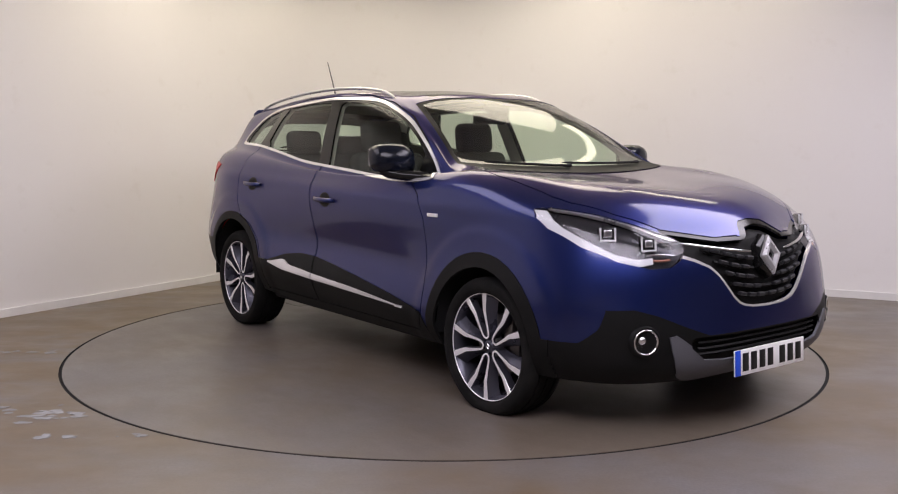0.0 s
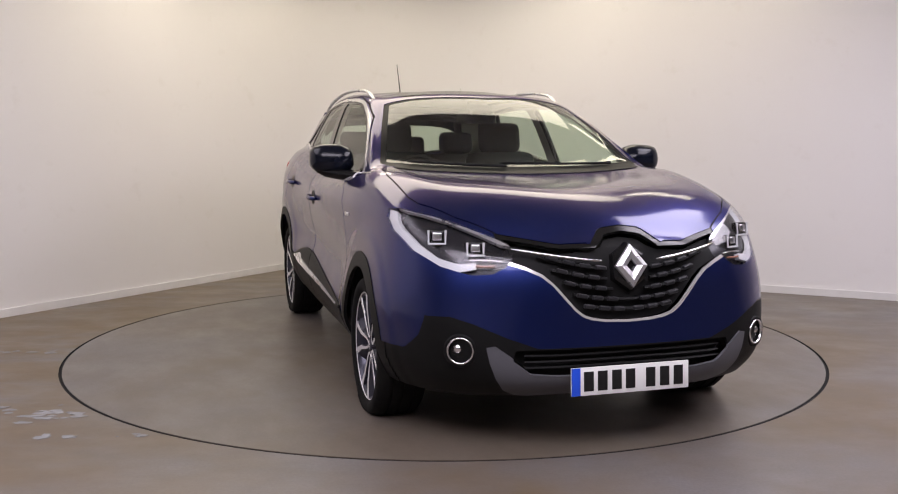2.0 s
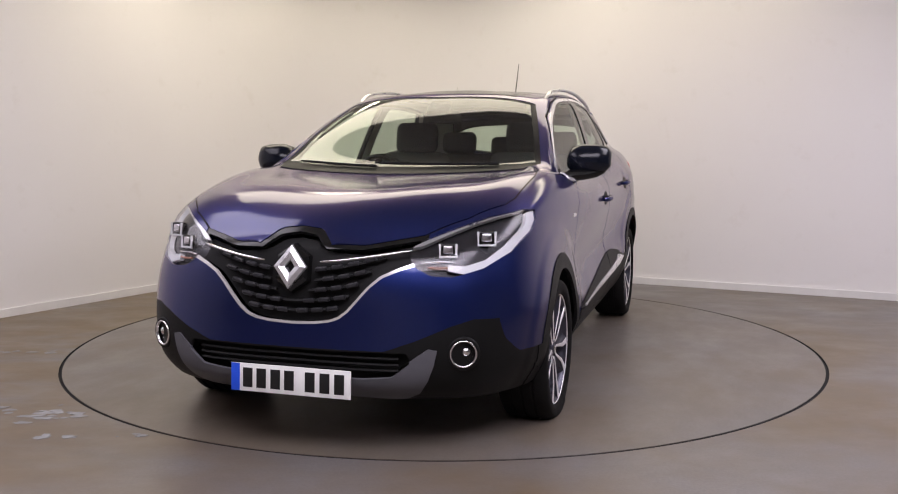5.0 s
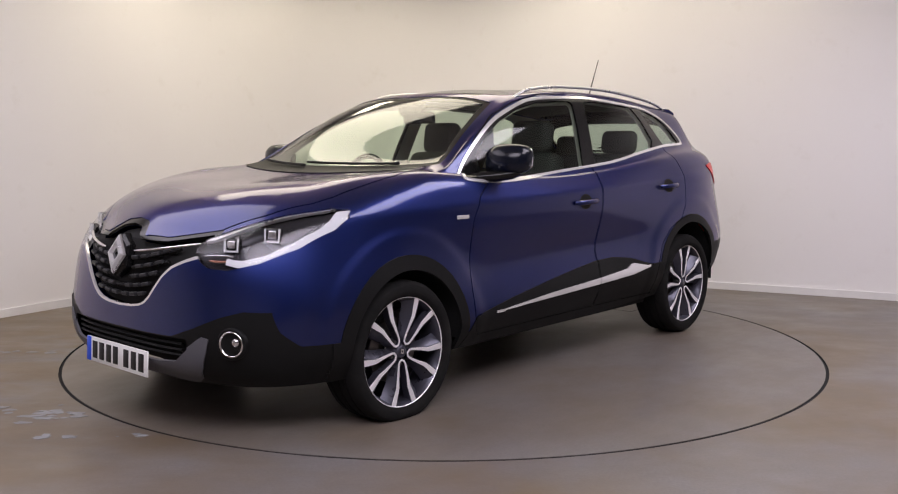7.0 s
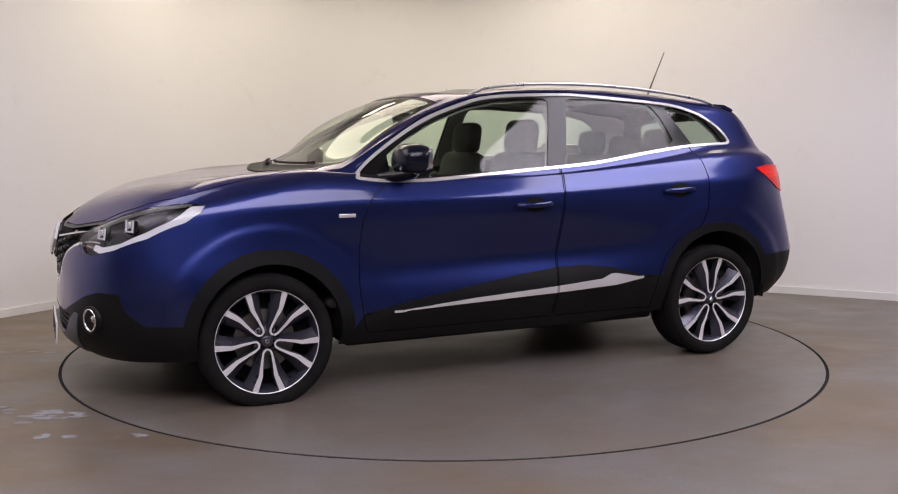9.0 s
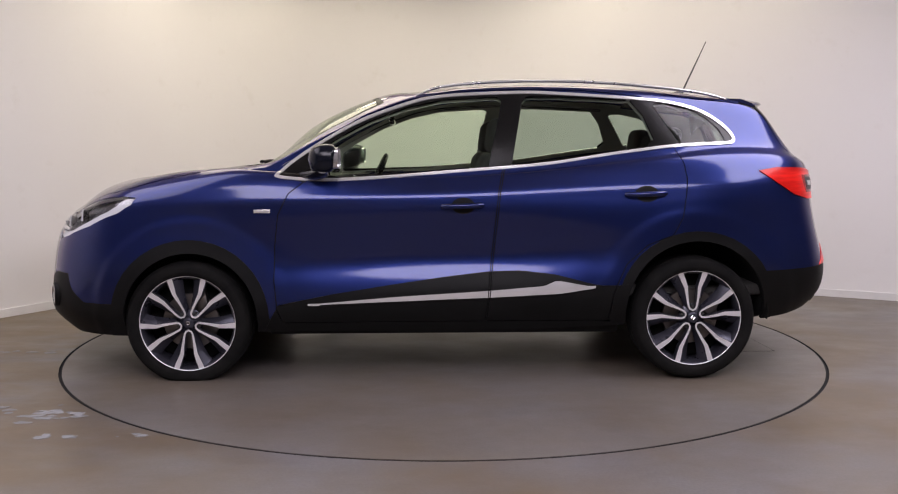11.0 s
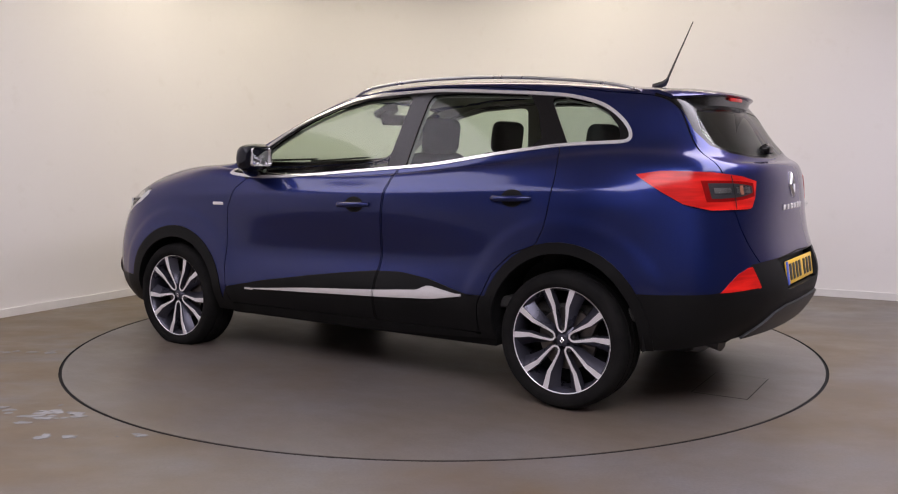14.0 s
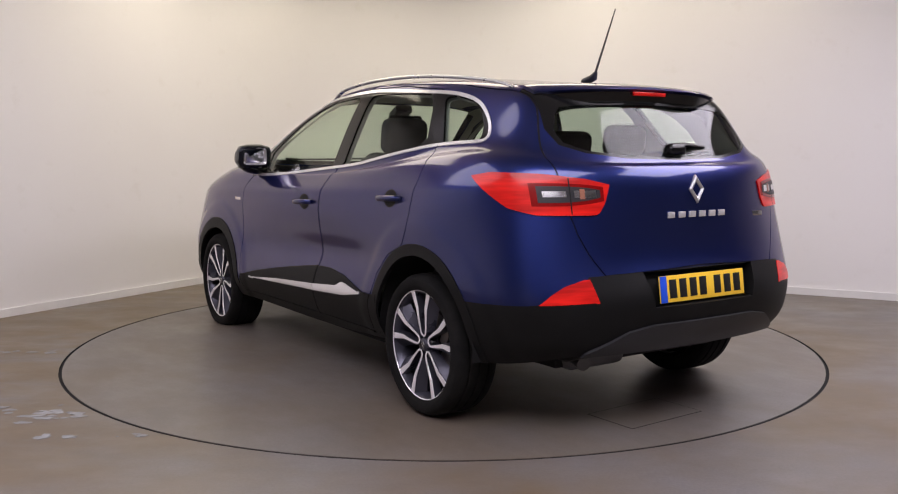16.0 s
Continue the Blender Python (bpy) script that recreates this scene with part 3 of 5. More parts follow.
BONNET = [(2.30, -.4), (2.30, .13), (2.16, .17), (2.12, .30), (2.03, .46), (1.88, .625), (1.72, .735), (1.60, .765), (1.30, .765), (1.06, .735), (.99, .70), (.96, .66), (1.035, .56), (1.115, .35), (1.155, 0), (1.155, -.4)]
BONNET_CUT = [(0, .885), (.085, .872), (.145, .822), (.29, .822), (.46, .858), (.60, .905), (.755, .975), (.775, 1.30), (0, 1.30)]
HEADLIGHT = [(.455, .832), (.485, .85), (.60, .898), (.70, .935), (.80, .957), (.832, .95), (.845, .915), (.842, .87), (.80, .80), (.72, .745), (.62, .716), (.54, .722), (.49, .75), (.46, .785)]
GRILLE = mirrored([(0, .878), (.075, .868), (.14, .818), (.28, .815), (.47, .845), (.475, .776), (.42, .757), (.355, .727), (.31, .688), (.27, .642), (.226, .592), (.192, .566), (.155, .553), (.10, .545), (0, .541)])
GRILLE_RIM = mirrored([(0, .904), (.09, .894), (.157, .838), (.28, .836), (.50, .872), (.50, .763), (.43, .742), (.365, .714), (.32, .677), (.281, .632), (.235, .580), (.20, .553), (.16, .539), (.10, .530), (0, .526)])
CLAD_F = mirrored([(0, .435), (.38, .435), (.50, .478), (.62, .53), (.70, .555), (.78, .55), (.80, .47), (.84, .405), (.99, .40), (.99, .10), (0, .10)])
LOWER_GRILLE = mirrored([(0, .428), (.36, .43), (.47, .43), (.48, .39), (.41, .335), (.30, .325), (0, .325)])
SKID_F = mirrored([(0, .325), (.30, .325), (.41, .337), (.48, .40), (.545, .447), (.578, .44), (.565, .38), (.54, .32), (.50, .265), (.44, .235), (.3, .22), (0, .22)])
REAR_CLAD = mirrored([(0, .695), (.38, .69), (.58, .682), (.66, .60), (.80, .572), (.99, .55), (.99, .15), (0, .15)])
TAILGATE = mirrored([(0, 1.60), (.56, 1.60), (.57, 1.46), (.585, 1.36), (.625, 1.24), (.655, 1.15), (.635, .98), (.60, .85), (.565, .77), (.51, .684), (0, .70)])
REAR_GLASS = mirrored([(0, 1.385), (.35, 1.38), (.50, 1.365), (.535, 1.33), (.568, 1.265), (.553, 1.215), (.47, 1.183), (.3, 1.161), (0, 1.153)])
REAR_BLACK = mirrored([(0, 1.60), (.555, 1.60), (.568, 1.46), (.582, 1.36), (.598, 1.27), (.575, 1.205), (.48, 1.172), (.3, 1.150), (0, 1.142)])
TAIL_SIDE = [(-1.645, 1.078), (-1.76, 1.096), (-1.87, 1.095), (-2.3, 1.08), (-2.3, .92), (-1.95, .925), (-1.85, .952), (-1.75, 1.012), (-1.69, 1.05)]
TAIL_REAR = [(.455, 1.045), (.55, 1.068), (.70, 1.088), (1.1, 1.11), (1.1, .90), (.70, .918), (.51, .925), (.48, .97)]
REFLECT = [(.578, .672), (.605, .671), (.68, .648), (.735, .612), (.775, .574), (.555, .582)]

STRIP_SIDE = [(.76, .393), (.24, .413), (-.23, .43), (-.60, .448), (-.80, .478), (-.585, .514), (-.52, .486), (-.23, .463), (.24, .436)]
SKID_R = mirrored([(0, .475), (.30, .475), (.42, .455), (.57, .375), (.61, .30), (.5, .25), (0, .25)])
LIGHT_GUIDE = [(.815, .947), (.832, .950), (.845, .912), (.842, .866), (.80, .800), (.735, .748), (.66, .728), (.60, .742), (.605, .764), (.66, .758), (.727, .778), (.787, .83), (.821, .878), (.826, .91)]
BROW_LINE = [(.44, .826), (.485, .855), (.60, .904), (.70, .942), (.80, .966), (.835, .966), (.80, .953), (.74, .940), (.66, .914), (.56, .870), (.49, .836)]


def carve(bm, layer, field, name_id, only=None, inset=None):
    """Cuts along a field and marks the faces inside; with inset, marks a gap band instead."""
    if inset:
        cut(bm, lambda p: field(p) - inset)
        cut(bm, lambda p: field(p) + inset)
    else:
        cut(bm, field)
    faces = [f for f in bm.faces if only is None or f[layer] in only]
    mids = np.array([f.calc_center_median() for f in faces])
    d = field(mids)
    for f, k in zip(faces, d):
        if inset:
            if abs(k) < inset:
                f[layer] = 1
            elif k < 0:
                f[layer] = name_id
        elif k < 0:
            f[layer] = name_id


BODY, GAP, DOOR_F, DOOR_R, HOOD, TAIL, CLADDING, SURROUND, PANE_F, PANE_R, PANE_Q, SCREEN, BACKLIGHT, HEADLAMP, GRILL, RIM, LGRILL, SKID, TLAMP, REFL, RCLAD, ROOF, HOLE, SILLID, PILLAR, SCREEN_EDGE, STRIP, RSKID, GUIDE, RIMCHROME, PRECESS, BROW, BLACKGLASS = range(33)


def shell():
    g = body_grid()
    nv, nu = g.shape[:2]
    bm = bmesh.new()
    layer = bm.faces.layers.int.new("panel")
    vs = [[bm.verts.new(g[j, i]) for i in range(nu)] for j in range(nv - 1)]
    spine = [bm.verts.new(p) for p in g[-1]]
    vs.append(spine)
    for j in range(nv - 1):
        for i in range(nu - 1):
            bm.faces.new((vs[j][i], vs[j + 1][i], vs[j + 1][i + 1], vs[j][i + 1]))
    bmesh.ops.recalc_face_normals(bm, faces=bm.faces[:])
    mid = max(bm.faces, key=lambda f: f.calc_center_median().y)
    if mid.normal.y < 0:
        bmesh.ops.reverse_faces(bm, faces=bm.faces[:])
    w = 0.0028
    S, F, R, T = side_field, front_field, rear_field, top_field
    hood = lambda p: np.maximum(np.maximum(T(BONNET)(p), F([(-.2, .885)] + BONNET_CUT[1:] + [(-.2, 1.30)], 0.9)(p)), 0.9 - p[:, 0])
    carve(bm, layer, T([(.33, -.1), (.30, .43), (.05, .455), (-.3, .465), (-.9, .465), (-1.35, .445), (-1.50, .40), (-1.52, -.1)], 1.3), ROOF)
    carve(bm, layer, hood, HOOD, {BODY}, w)
    carve(bm, layer, R(TAILGATE), TAIL, {BODY, ROOF}, w)
    carve(bm, layer, S(FRONT_DOOR), DOOR_F, {BODY}, w)
    carve(bm, layer, S(REAR_DOOR), DOOR_R, {BODY}, w)
    carve(bm, layer, union(S(SILL, 0.5), S(FLARE_F, 0.6), S(FLARE_R, 0.6)), CLADDING, {BODY})
    sill = S(SILL, 0.5)
    carve(bm, layer, sill, SILLID, {DOOR_F, DOOR_R, CLADDING})
    carve(bm, layer, S(STRIP_SIDE, 0.5), STRIP, {SILLID})
    carve(bm, layer, F(CLAD_F, 1.45), CLADDING, {BODY})
    carve(bm, layer, F(SKID_F, 1.7), SKID, {CLADDING})
    carve(bm, layer, F(LOWER_GRILLE, 1.7), LGRILL, {CLADDING, SKID})
    carve(bm, layer, F(GRILLE_RIM, 1.8), RIM, {BODY, HOOD, GAP})
    carve(bm, layer, F(GRILLE, 1.8, 0.0055), GRILL, {RIM})
    carve(bm, layer, F([(-1, .772), (1, .772), (1, .3), (-1, .3)], 1.8), RIMCHROME, {RIM})
    carve(bm, layer, F(HEADLIGHT, 1.45), HEADLAMP, {BODY, HOOD, RIM, RIMCHROME, GRILL, GAP}, None)
    carve(bm, layer, F(BROW_LINE, 1.45), BROW, {HEADLAMP})
    carve(bm, layer, F(LIGHT_GUIDE, 1.45), GUIDE, {HEADLAMP})
    carve(bm, layer, R(REAR_CLAD, -1.68), RCLAD, {BODY, TAIL, GAP})
    carve(bm, layer, R([(-.30, .545), (.30, .545), (.335, .69), (-.335, .69)], -1.9), PRECESS, {RCLAD})
    carve(bm, layer, R(SKID_R, -1.6), RSKID, {RCLAD})
    carve(bm, layer, R(REFLECT, -1.8), REFL, {BODY, RCLAD})
    lamp = lambda p: np.maximum(S(TAIL_SIDE, .3)(p), R(TAIL_REAR, -1.5)(p))
    carve(bm, layer, lamp, TLAMP, {BODY, TAIL, GAP})
    carve(bm, layer, R(REAR_BLACK, -1.62), BLACKGLASS, {TAIL})
    carve(bm, layer, R(REAR_GLASS, -1.5), BACKLIGHT, {BLACKGLASS})
    carve(bm, layer, T(WINDSCREEN, 1.0), SCREEN, {BODY, HOOD, GAP, ROOF})
    carve(bm, layer, lambda p: -T(WINDSCREEN, 1.0, -0.03)(p), SCREEN_EDGE, {SCREEN})
    carve(bm, layer, lambda p: np.where(p[:, 2] > 1.0, 1.045 - .33 * p[:, 1] ** 2 - p[:, 0], 0.05), SCREEN_EDGE, {SCREEN})
    carve(bm, layer, S(DLO, .5), SURROUND, {BODY, DOOR_F, DOOR_R, GAP})
    inner = S(DLO, .5, -0.015)
    carve(bm, layer, inner, PILLAR, {SURROUND})
    for poly, k in ((GLASS_F, PANE_F), (GLASS_R, PANE_R), (GLASS_Q, PANE_Q)):
        carve(bm, layer, S(poly, .5, 0.013), k, {PILLAR})
    carve(bm, layer, union(S(ARCH_F, .6), S(ARCH_R, .6)), HOLE)
    return bm, layer


def take(bm, layer, ids, both=True, left=True, push=0.0, thick=0.0, where=None):
    """A new bmesh from the faces with these ids: the left half, its mirror image, or both."""
    out = bmesh.new()
    for flip in ((False, True) if both else ((not left),)):
        made = {}
        for f in bm.faces:
            if f[layer] not in ids or (where and not where(f.calc_center_median())):
                continue
            vs = []
            for v in f.verts:
                if v.index not in made:
                    c = v.co - push * v.normal
                    made[v.index] = out.verts.new((c.x, -c.y if flip else c.y, c.z))
                vs.append(made[v.index])
            out.faces.new(vs[::-1] if flip else vs)
    if both:
        bmesh.ops.remove_doubles(out, verts=[v for v in out.verts if abs(v.co.y) < 0.002], dist=0.001)
    if thick:
        out.normal_update()
        deep = {}
        for e in [e for e in out.edges if e.is_boundary]:
            a, b = e.link_loops[0].vert, e.link_loops[0].link_loop_next.vert
            for v in (a, b):
                if v not in deep:
                    deep[v] = out.verts.new(v.co - thick * v.normal)
            out.faces.new((b, a, deep[a], deep[b]))
    return out


bm0, LAYER = shell()
bm0.verts.index_update()
bm0.normal_update()


def panel(name, ids, mat, both=True, left=True, push=0.0, thick=0.012, label="", parent=None, where=None):
    return part(name, take(bm0, LAYER, ids, both, left, push, thick, where), mat, parent or car, label, True, 38)


panel("body", {BODY}, PAINT, label="blue metallic painted body shell")
panel("shut_line", {GAP}, VOID, push=0.007, thick=0, label="dark panel gaps")
panel("bonnet", {HOOD}, PAINT, label="blue metallic bonnet")
tailgate = panel("tailgate", {TAIL}, PAINT, label="blue metallic tailgate")
panel("roof_panel", {ROOF}, ROOFGLASS, label="dark panoramic glass roof")
panel("front_bumper_cladding", {CLADDING}, CLAD, label="black plastic front bumper cladding", where=lambda c: c.x > 1.75)
panel("skid_plate", {SKID}, SATIN, push=-0.006, label="grey satin front skid plate")
panel("rear_bumper", {RCLAD}, CLAD, label="black plastic rear bumper")
panel("plate_recess", {PRECESS}, CLAD, push=0.045, thick=-0.045, label="recess of the rear number plate")
panel("rear_skid_plate", {RSKID}, SMOKE, push=-0.012, thick=0.02, label="dark grey satin rear skid plate")
panel("lower_grille_recess", {LGRILL}, VOID, push=0.05, thick=0, label="dark lower grille recess")
grille = panel("grille_recess", {GRILL}, VOID, push=0.035, thick=0, label="dark grille recess")
panel("grille_surround", {RIM}, GLOSS, push=0.003, label="gloss black grille frame", parent=grille)
panel("grille_chrome", {RIMCHROME}, BRIGHT, push=0.0, label="bright strip under the grille", parent=grille)
windscreen = panel("windscreen", {SCREEN}, SCREENGLASS, push=0.003, thick=0, label="pale green windscreen")
panel("screen_border", {SCREEN_EDGE}, CLAD, push=0.003, thick=0, label="black printed border", parent=windscreen)
rear_glass = panel("rear_glass", {BACKLIGHT}, DARKGLASS, push=0.003, thick=0, label="dark rear window glass", parent=tailgate)
panel("glass_border", {BLACKGLASS}, GLOSS, push=0.001, label="gloss black border and side fins", parent=rear_glass)
panel("headlining", {ROOF}, LINER, push=0.03, thick=0, label="pale cloth headlining")
HEADLIGHTS, TAILS, DOORS = {}, {}, {}
for left in (True, False):
    fd = panel("front_door", {DOOR_F}, PAINT, False, left, label="blue front door")
    rd = panel("rear_door", {DOOR_R}, PAINT, False, left, label="blue rear door")
    sill = panel("sill_cladding", {SILLID}, CLAD, False, left, -0.006, label="black plastic sill cladding")
    panel("sill_strip", {STRIP}, BRIGHT, False, left, -0.013, 0.012, "bright metal sill strip", sill)
    panel("front_arch_cladding", {CLADDING}, CLAD, False, left, -0.004, 0.016, "black front wheel arch cladding", where=lambda c: .5 < c.x <= 1.75)
    panel("rear_arch_cladding", {CLADDING}, CLAD, False, left, -0.004, 0.016, "black rear wheel arch cladding", where=lambda c: c.x < -.5)
    panel("window_chrome", {SURROUND}, BRIGHT, False, left, -0.004, label="chrome window surround")
    panel("window_pillar", {PILLAR}, GLOSS, False, left, 0.002, label="gloss black window pillars")
    panel("window_pane", {PANE_F}, GLASS, False, left, 0.006, 0, "pale green front side window", fd)
    panel("window_pane", {PANE_R}, DARKGLASS, False, left, 0.006, 0, "dark rear side window", rd)
    panel("quarter_window", {PANE_Q}, DARKGLASS, False, left, 0.006, 0, "dark quarter window")
    hl = panel("headlight", {HEADLAMP, GUIDE, BROW}, LAMPGREY, False, left, 0.035, 0, "clear headlight with dark housing")
    panel("headlight_lens", {HEADLAMP, GUIDE, BROW}, LENS, False, left, 0.0, 0.01, "clear lens", hl).visible_shadow = False
    panel("light_guide", {GUIDE}, WHITELENS, False, left, 0.010, 0.02, "white daytime light guide", hl)
    panel("headlight_brow", {BROW}, RAIL, False, left, 0.008, 0.015, "silver brow strip", hl)
    tl = panel("tail_light", {TLAMP}, RED, False, left, -0.006, 0.02, "red wraparound tail light")
    panel("rear_reflector", {REFL}, RED, False, left, -0.003, 0.01, "red bumper reflector")
    HEADLIGHTS[left], TAILS[left], DOORS[left] = hl, tl, (fd, rd)
    inner = lambda c: -1.95 < c.x < 1.05 and .55 < c.z
    panel("door_trim", {DOOR_F, DOOR_R, SILLID}, CABIN, False, left, 0.05, 0, "dark inner door trim", where=inner)
    panel("pillar_trim", {BODY, PILLAR, SURROUND}, LINER, False, left, 0.035, 0, "pale inner pillar trim", where=lambda c: inner(c) and c.z > 1.06 and c.y > .5)
    panel("side_trim", {BODY}, CABIN, False, left, 0.05, 0, "dark inner side trim", where=lambda c: inner(c) and c.z <= 1.06 and c.x < -1.0)
panel("tailgate_trim", {TAIL}, CABIN, push=0.03, thick=0, label="dark inner tailgate trim")

# ---------- wheels ----------
from mathutils.bvhtree import BVHTree

SKIN = BVHTree.FromBMesh(bm0)


def skin(origin, way):
    """Where a ray from outside meets the left half of the body: place and normal."""
    p, n, _, _ = SKIN.ray_cast(Vector(origin), Vector(way).normalized())
    return (p, n) if p else (Vector(origin), Vector((0, 0, 1)))


RIM_R = 0.247


def ribbon(bm, mids, widths, y0, depth):
    """A flat bar along (x, z) points in the wheel's plane, face at y0, going depth inward."""
    rows = []
    for i, (x, z) in enumerate(mids):
        p, q = mids[max(i - 1, 0)], mids[min(i + 1, len(mids) - 1)]
        d = Vector((q[0] - p[0], q[1] - p[1])).normalized()
        n, w = Vector((-d.y, d.x)), widths[i] / 2
        y = y0(math.hypot(x, z)) if callable(y0) else y0
        rows.append([bm.verts.new(c) for c in ((x + n.x * w, y, z + n.y * w), (x - n.x * w, y, z - n.y * w),
                                               (x - n.x * w * 1.15, y - depth, z - n.y * w * 1.15), (x + n.x * w * 1.15, y - depth, z + n.y * w * 1.15))])
    for a, b in zip(rows, rows[1:]):
        for k in range(4):
            bm.faces.new((a[k], b[k], b[(k + 1) % 4], a[(k + 1) % 4]))
    bm.faces.new(rows[0])
    bm.faces.new(rows[-1][::-1])
    return rows


def spoke_path(turn):
    """The U-shaped double spoke about the direction turn: rim, hub, rim."""
    half = [(0.962, 0.262), (0.82, 0.208), (0.66, 0.145), (0.50, 0.126), (0.33, 0.100), (0.235, 0.082), (0.185, 0.056)]
    wid = [0.0265, 0.0235, 0.0185, 0.0135, 0.0105, 0.0095, 0.009]
    pts = half + [(0.158, 0.0)] + [(r, -o) for r, o in half[::-1]]
    c, q = math.cos(radians(turn)), math.sin(radians(turn))
    return [(RIM_R * (r * c - o * q), RIM_R * (r * q + o * c)) for r, o in pts], wid + [0.009] + wid[::-1]


def face_y(r):
    """The dished face of the wheel: hub set a little inside the lip."""
    return 0.094 - 0.016 * (1 - min(1, r / RIM_R)) ** 1.5


def build_wheel():
    bm = bmesh.new()
    lathe(bm, [(0.225, -0.10), (0.232, -0.09), (0.226, 0.0), (0.232, 0.075), (0.243, 0.090), (0.249, 0.098), (0.253, 0.096), (0.254, 0.088), (0.240, 0.07)], 72)
    wheel = part("wheel", bm, GUNMETAL, car, "two-tone alloy wheel with five double spokes", True, 50)
    bm = bmesh.new()
    lathe(bm, [(0.2455, 0.0955), (0.2475, 0.0995), (0.2515, 0.0985)], 72)
    part("lip", bm, ALLOY, wheel, "bright machined rim lip")
    bm = bmesh.new()
    R = TYRE_R
    prof = [(0.243, -0.09), (0.250, -0.103), (0.275, -0.113), (0.300, -0.110), (R - 0.010, -0.098), (R - 0.002, -0.084)]
    for g in (-0.05, 0.0, 0.05):
        prof += [(R, g - 0.006), (R - 0.007, g - 0.004), (R - 0.007, g + 0.004), (R, g + 0.006)]
    prof += [(R - 0.002, 0.084), (R - 0.010, 0.098), (0.306, 0.1075), (0.300, 0.1115), (0.275, 0.1135), (0.262, 0.1105), (0.2575, 0.106), (0.252, 0.104), (0.247, 0.094)]
    lathe(bm, prof, 96)
    part("tyre", bm, TYRE, wheel, "black rubber tyre", True, 40)
    # black disc standing in for the shade behind the spokes, then the brake
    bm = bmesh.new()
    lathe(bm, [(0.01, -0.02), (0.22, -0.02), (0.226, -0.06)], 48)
    part("shade_disc", bm, VOID, wheel)
    bm = bmesh.new()
    lathe(bm, [(0.06, 0.012), (0.065, 0.022), (0.145, 0.022), (0.148, 0.018), (0.148, 0.004)], 48)
    part("brake_disc", bm, IRON, wheel, "worn iron brake disc", True, 40)
    bm = bmesh.new()
    box(bm, (-0.12, 0.02, 0.06), (0.06, 0.05, 0.12), 0.012, Matrix.Rotation(radians(-25), 4, "Y"))
    part("brake_caliper", bm, IRON, wheel, "", True, 40)
    for k in range(5):
        turn = 90 + 72 * k
        mids, wid = spoke_path(turn)
        bm = bmesh.new()
        ribbon(bm, mids, [w * 1.28 for w in wid], lambda r: face_y(r) - 0.002, 0.036)
        # sloping outer flanks between one double spoke and the next
        for s in (1, -1):
            rows = []
            for r, a0, a1 in ((0.97, 19.5, 30.0), (0.82, 17.0, 28.5), (0.62, 15.2, 28.0), (0.42, 18.5, 30.0), (0.27, 25.0, 34.0)):
                r *= RIM_R
                row = []
                for a, dy in ((a0, -0.003), ((a0 + a1) / 2, -0.018), (a1, -0.042)):
                    t = radians(turn + s * a)
                    row.append(bm.verts.new((r * math.cos(t), face_y(r) + dy, r * math.sin(t))))
                rows.append(row)
            for a, b in zip(rows, rows[1:]):
                for i in range(2):
                    bm.faces.new((a[i], a[i + 1], b[i + 1], b[i]))
        part("spoke", bm, GUNMETAL, wheel, "gunmetal spoke with a machined face", "recalc", 30)
        bm = bmesh.new()
        ribbon(bm, mids, wid, face_y, 0.003)
        part("spoke_face", bm, ALLOY, wheel, "bright machined face", "recalc", 40)
        bm = bmesh.new()
        a = radians(turn)
        lathe(bm, [(0.0, face_y(0.06) - 0.008), (0.008, face_y(0.06) - 0.008), (0.0095, face_y(0.06) - 0.011), (0.0095, face_y(0.06) - 0.04)], 6, "y", (0.058 * math.cos(a), 0, 0.058 * math.sin(a)))
        part("wheel_nut", bm, STEEL, wheel, "", True, 30)
    bm = bmesh.new()
    lathe(bm, [(0.0, 0.085), (0.024, 0.084), (0.028, 0.081), (0.031, 0.070), (0.045, 0.060), (0.07, 0.045)], 40)
    part("hub_cap", bm, GUNMETAL, wheel, "dark centre cap", True, 40)
    bm = bmesh.new()
    rhombus(bm, Matrix.Translation((0, 0.0855, 0)) @ Matrix.Rotation(radians(90), 4, "Z"), 0.026, 0.032, 0.006, 0.003)
    part("cap_emblem", bm, CHROME, wheel, "plain bright lozenge", True, 30)
    return wheel


def rhombus(bm, m, w, h, band, depth):
    """A lozenge ring in the plane x = 0 of m: width along y, height along z, facing +x."""
    outer = [(0, h / 2), (w / 2, 0), (0, -h / 2), (-w / 2, 0)]
    k = 1 - 2.4 * band / w
    rows = []
    for j, (y, z) in enumerate(outer):
        rows.append([bm.verts.new(m @ Vector(c)) for c in ((-depth, y, z), (0, y * .97, z * .97), (depth * .6, y * (1 + k) / 2, z * (1 + k) / 2), (0, y * k, z * k), (-depth, y * k, z * k))])
    for a, b in zip(rows, rows[1:] + rows[:1]):
        for i in range(4):
            bm.faces.new((a[i], a[i + 1], b[i + 1], b[i]))
    bmesh.ops.recalc_face_normals(bm, faces=bm.faces[:])


WHEEL_Y = 0.79
wheel = build_wheel()
wheel.matrix_basis = pose(AXLE_F, WHEEL_Y, HUB_F, 0, 36, 0)
WHEELS = [wheel]
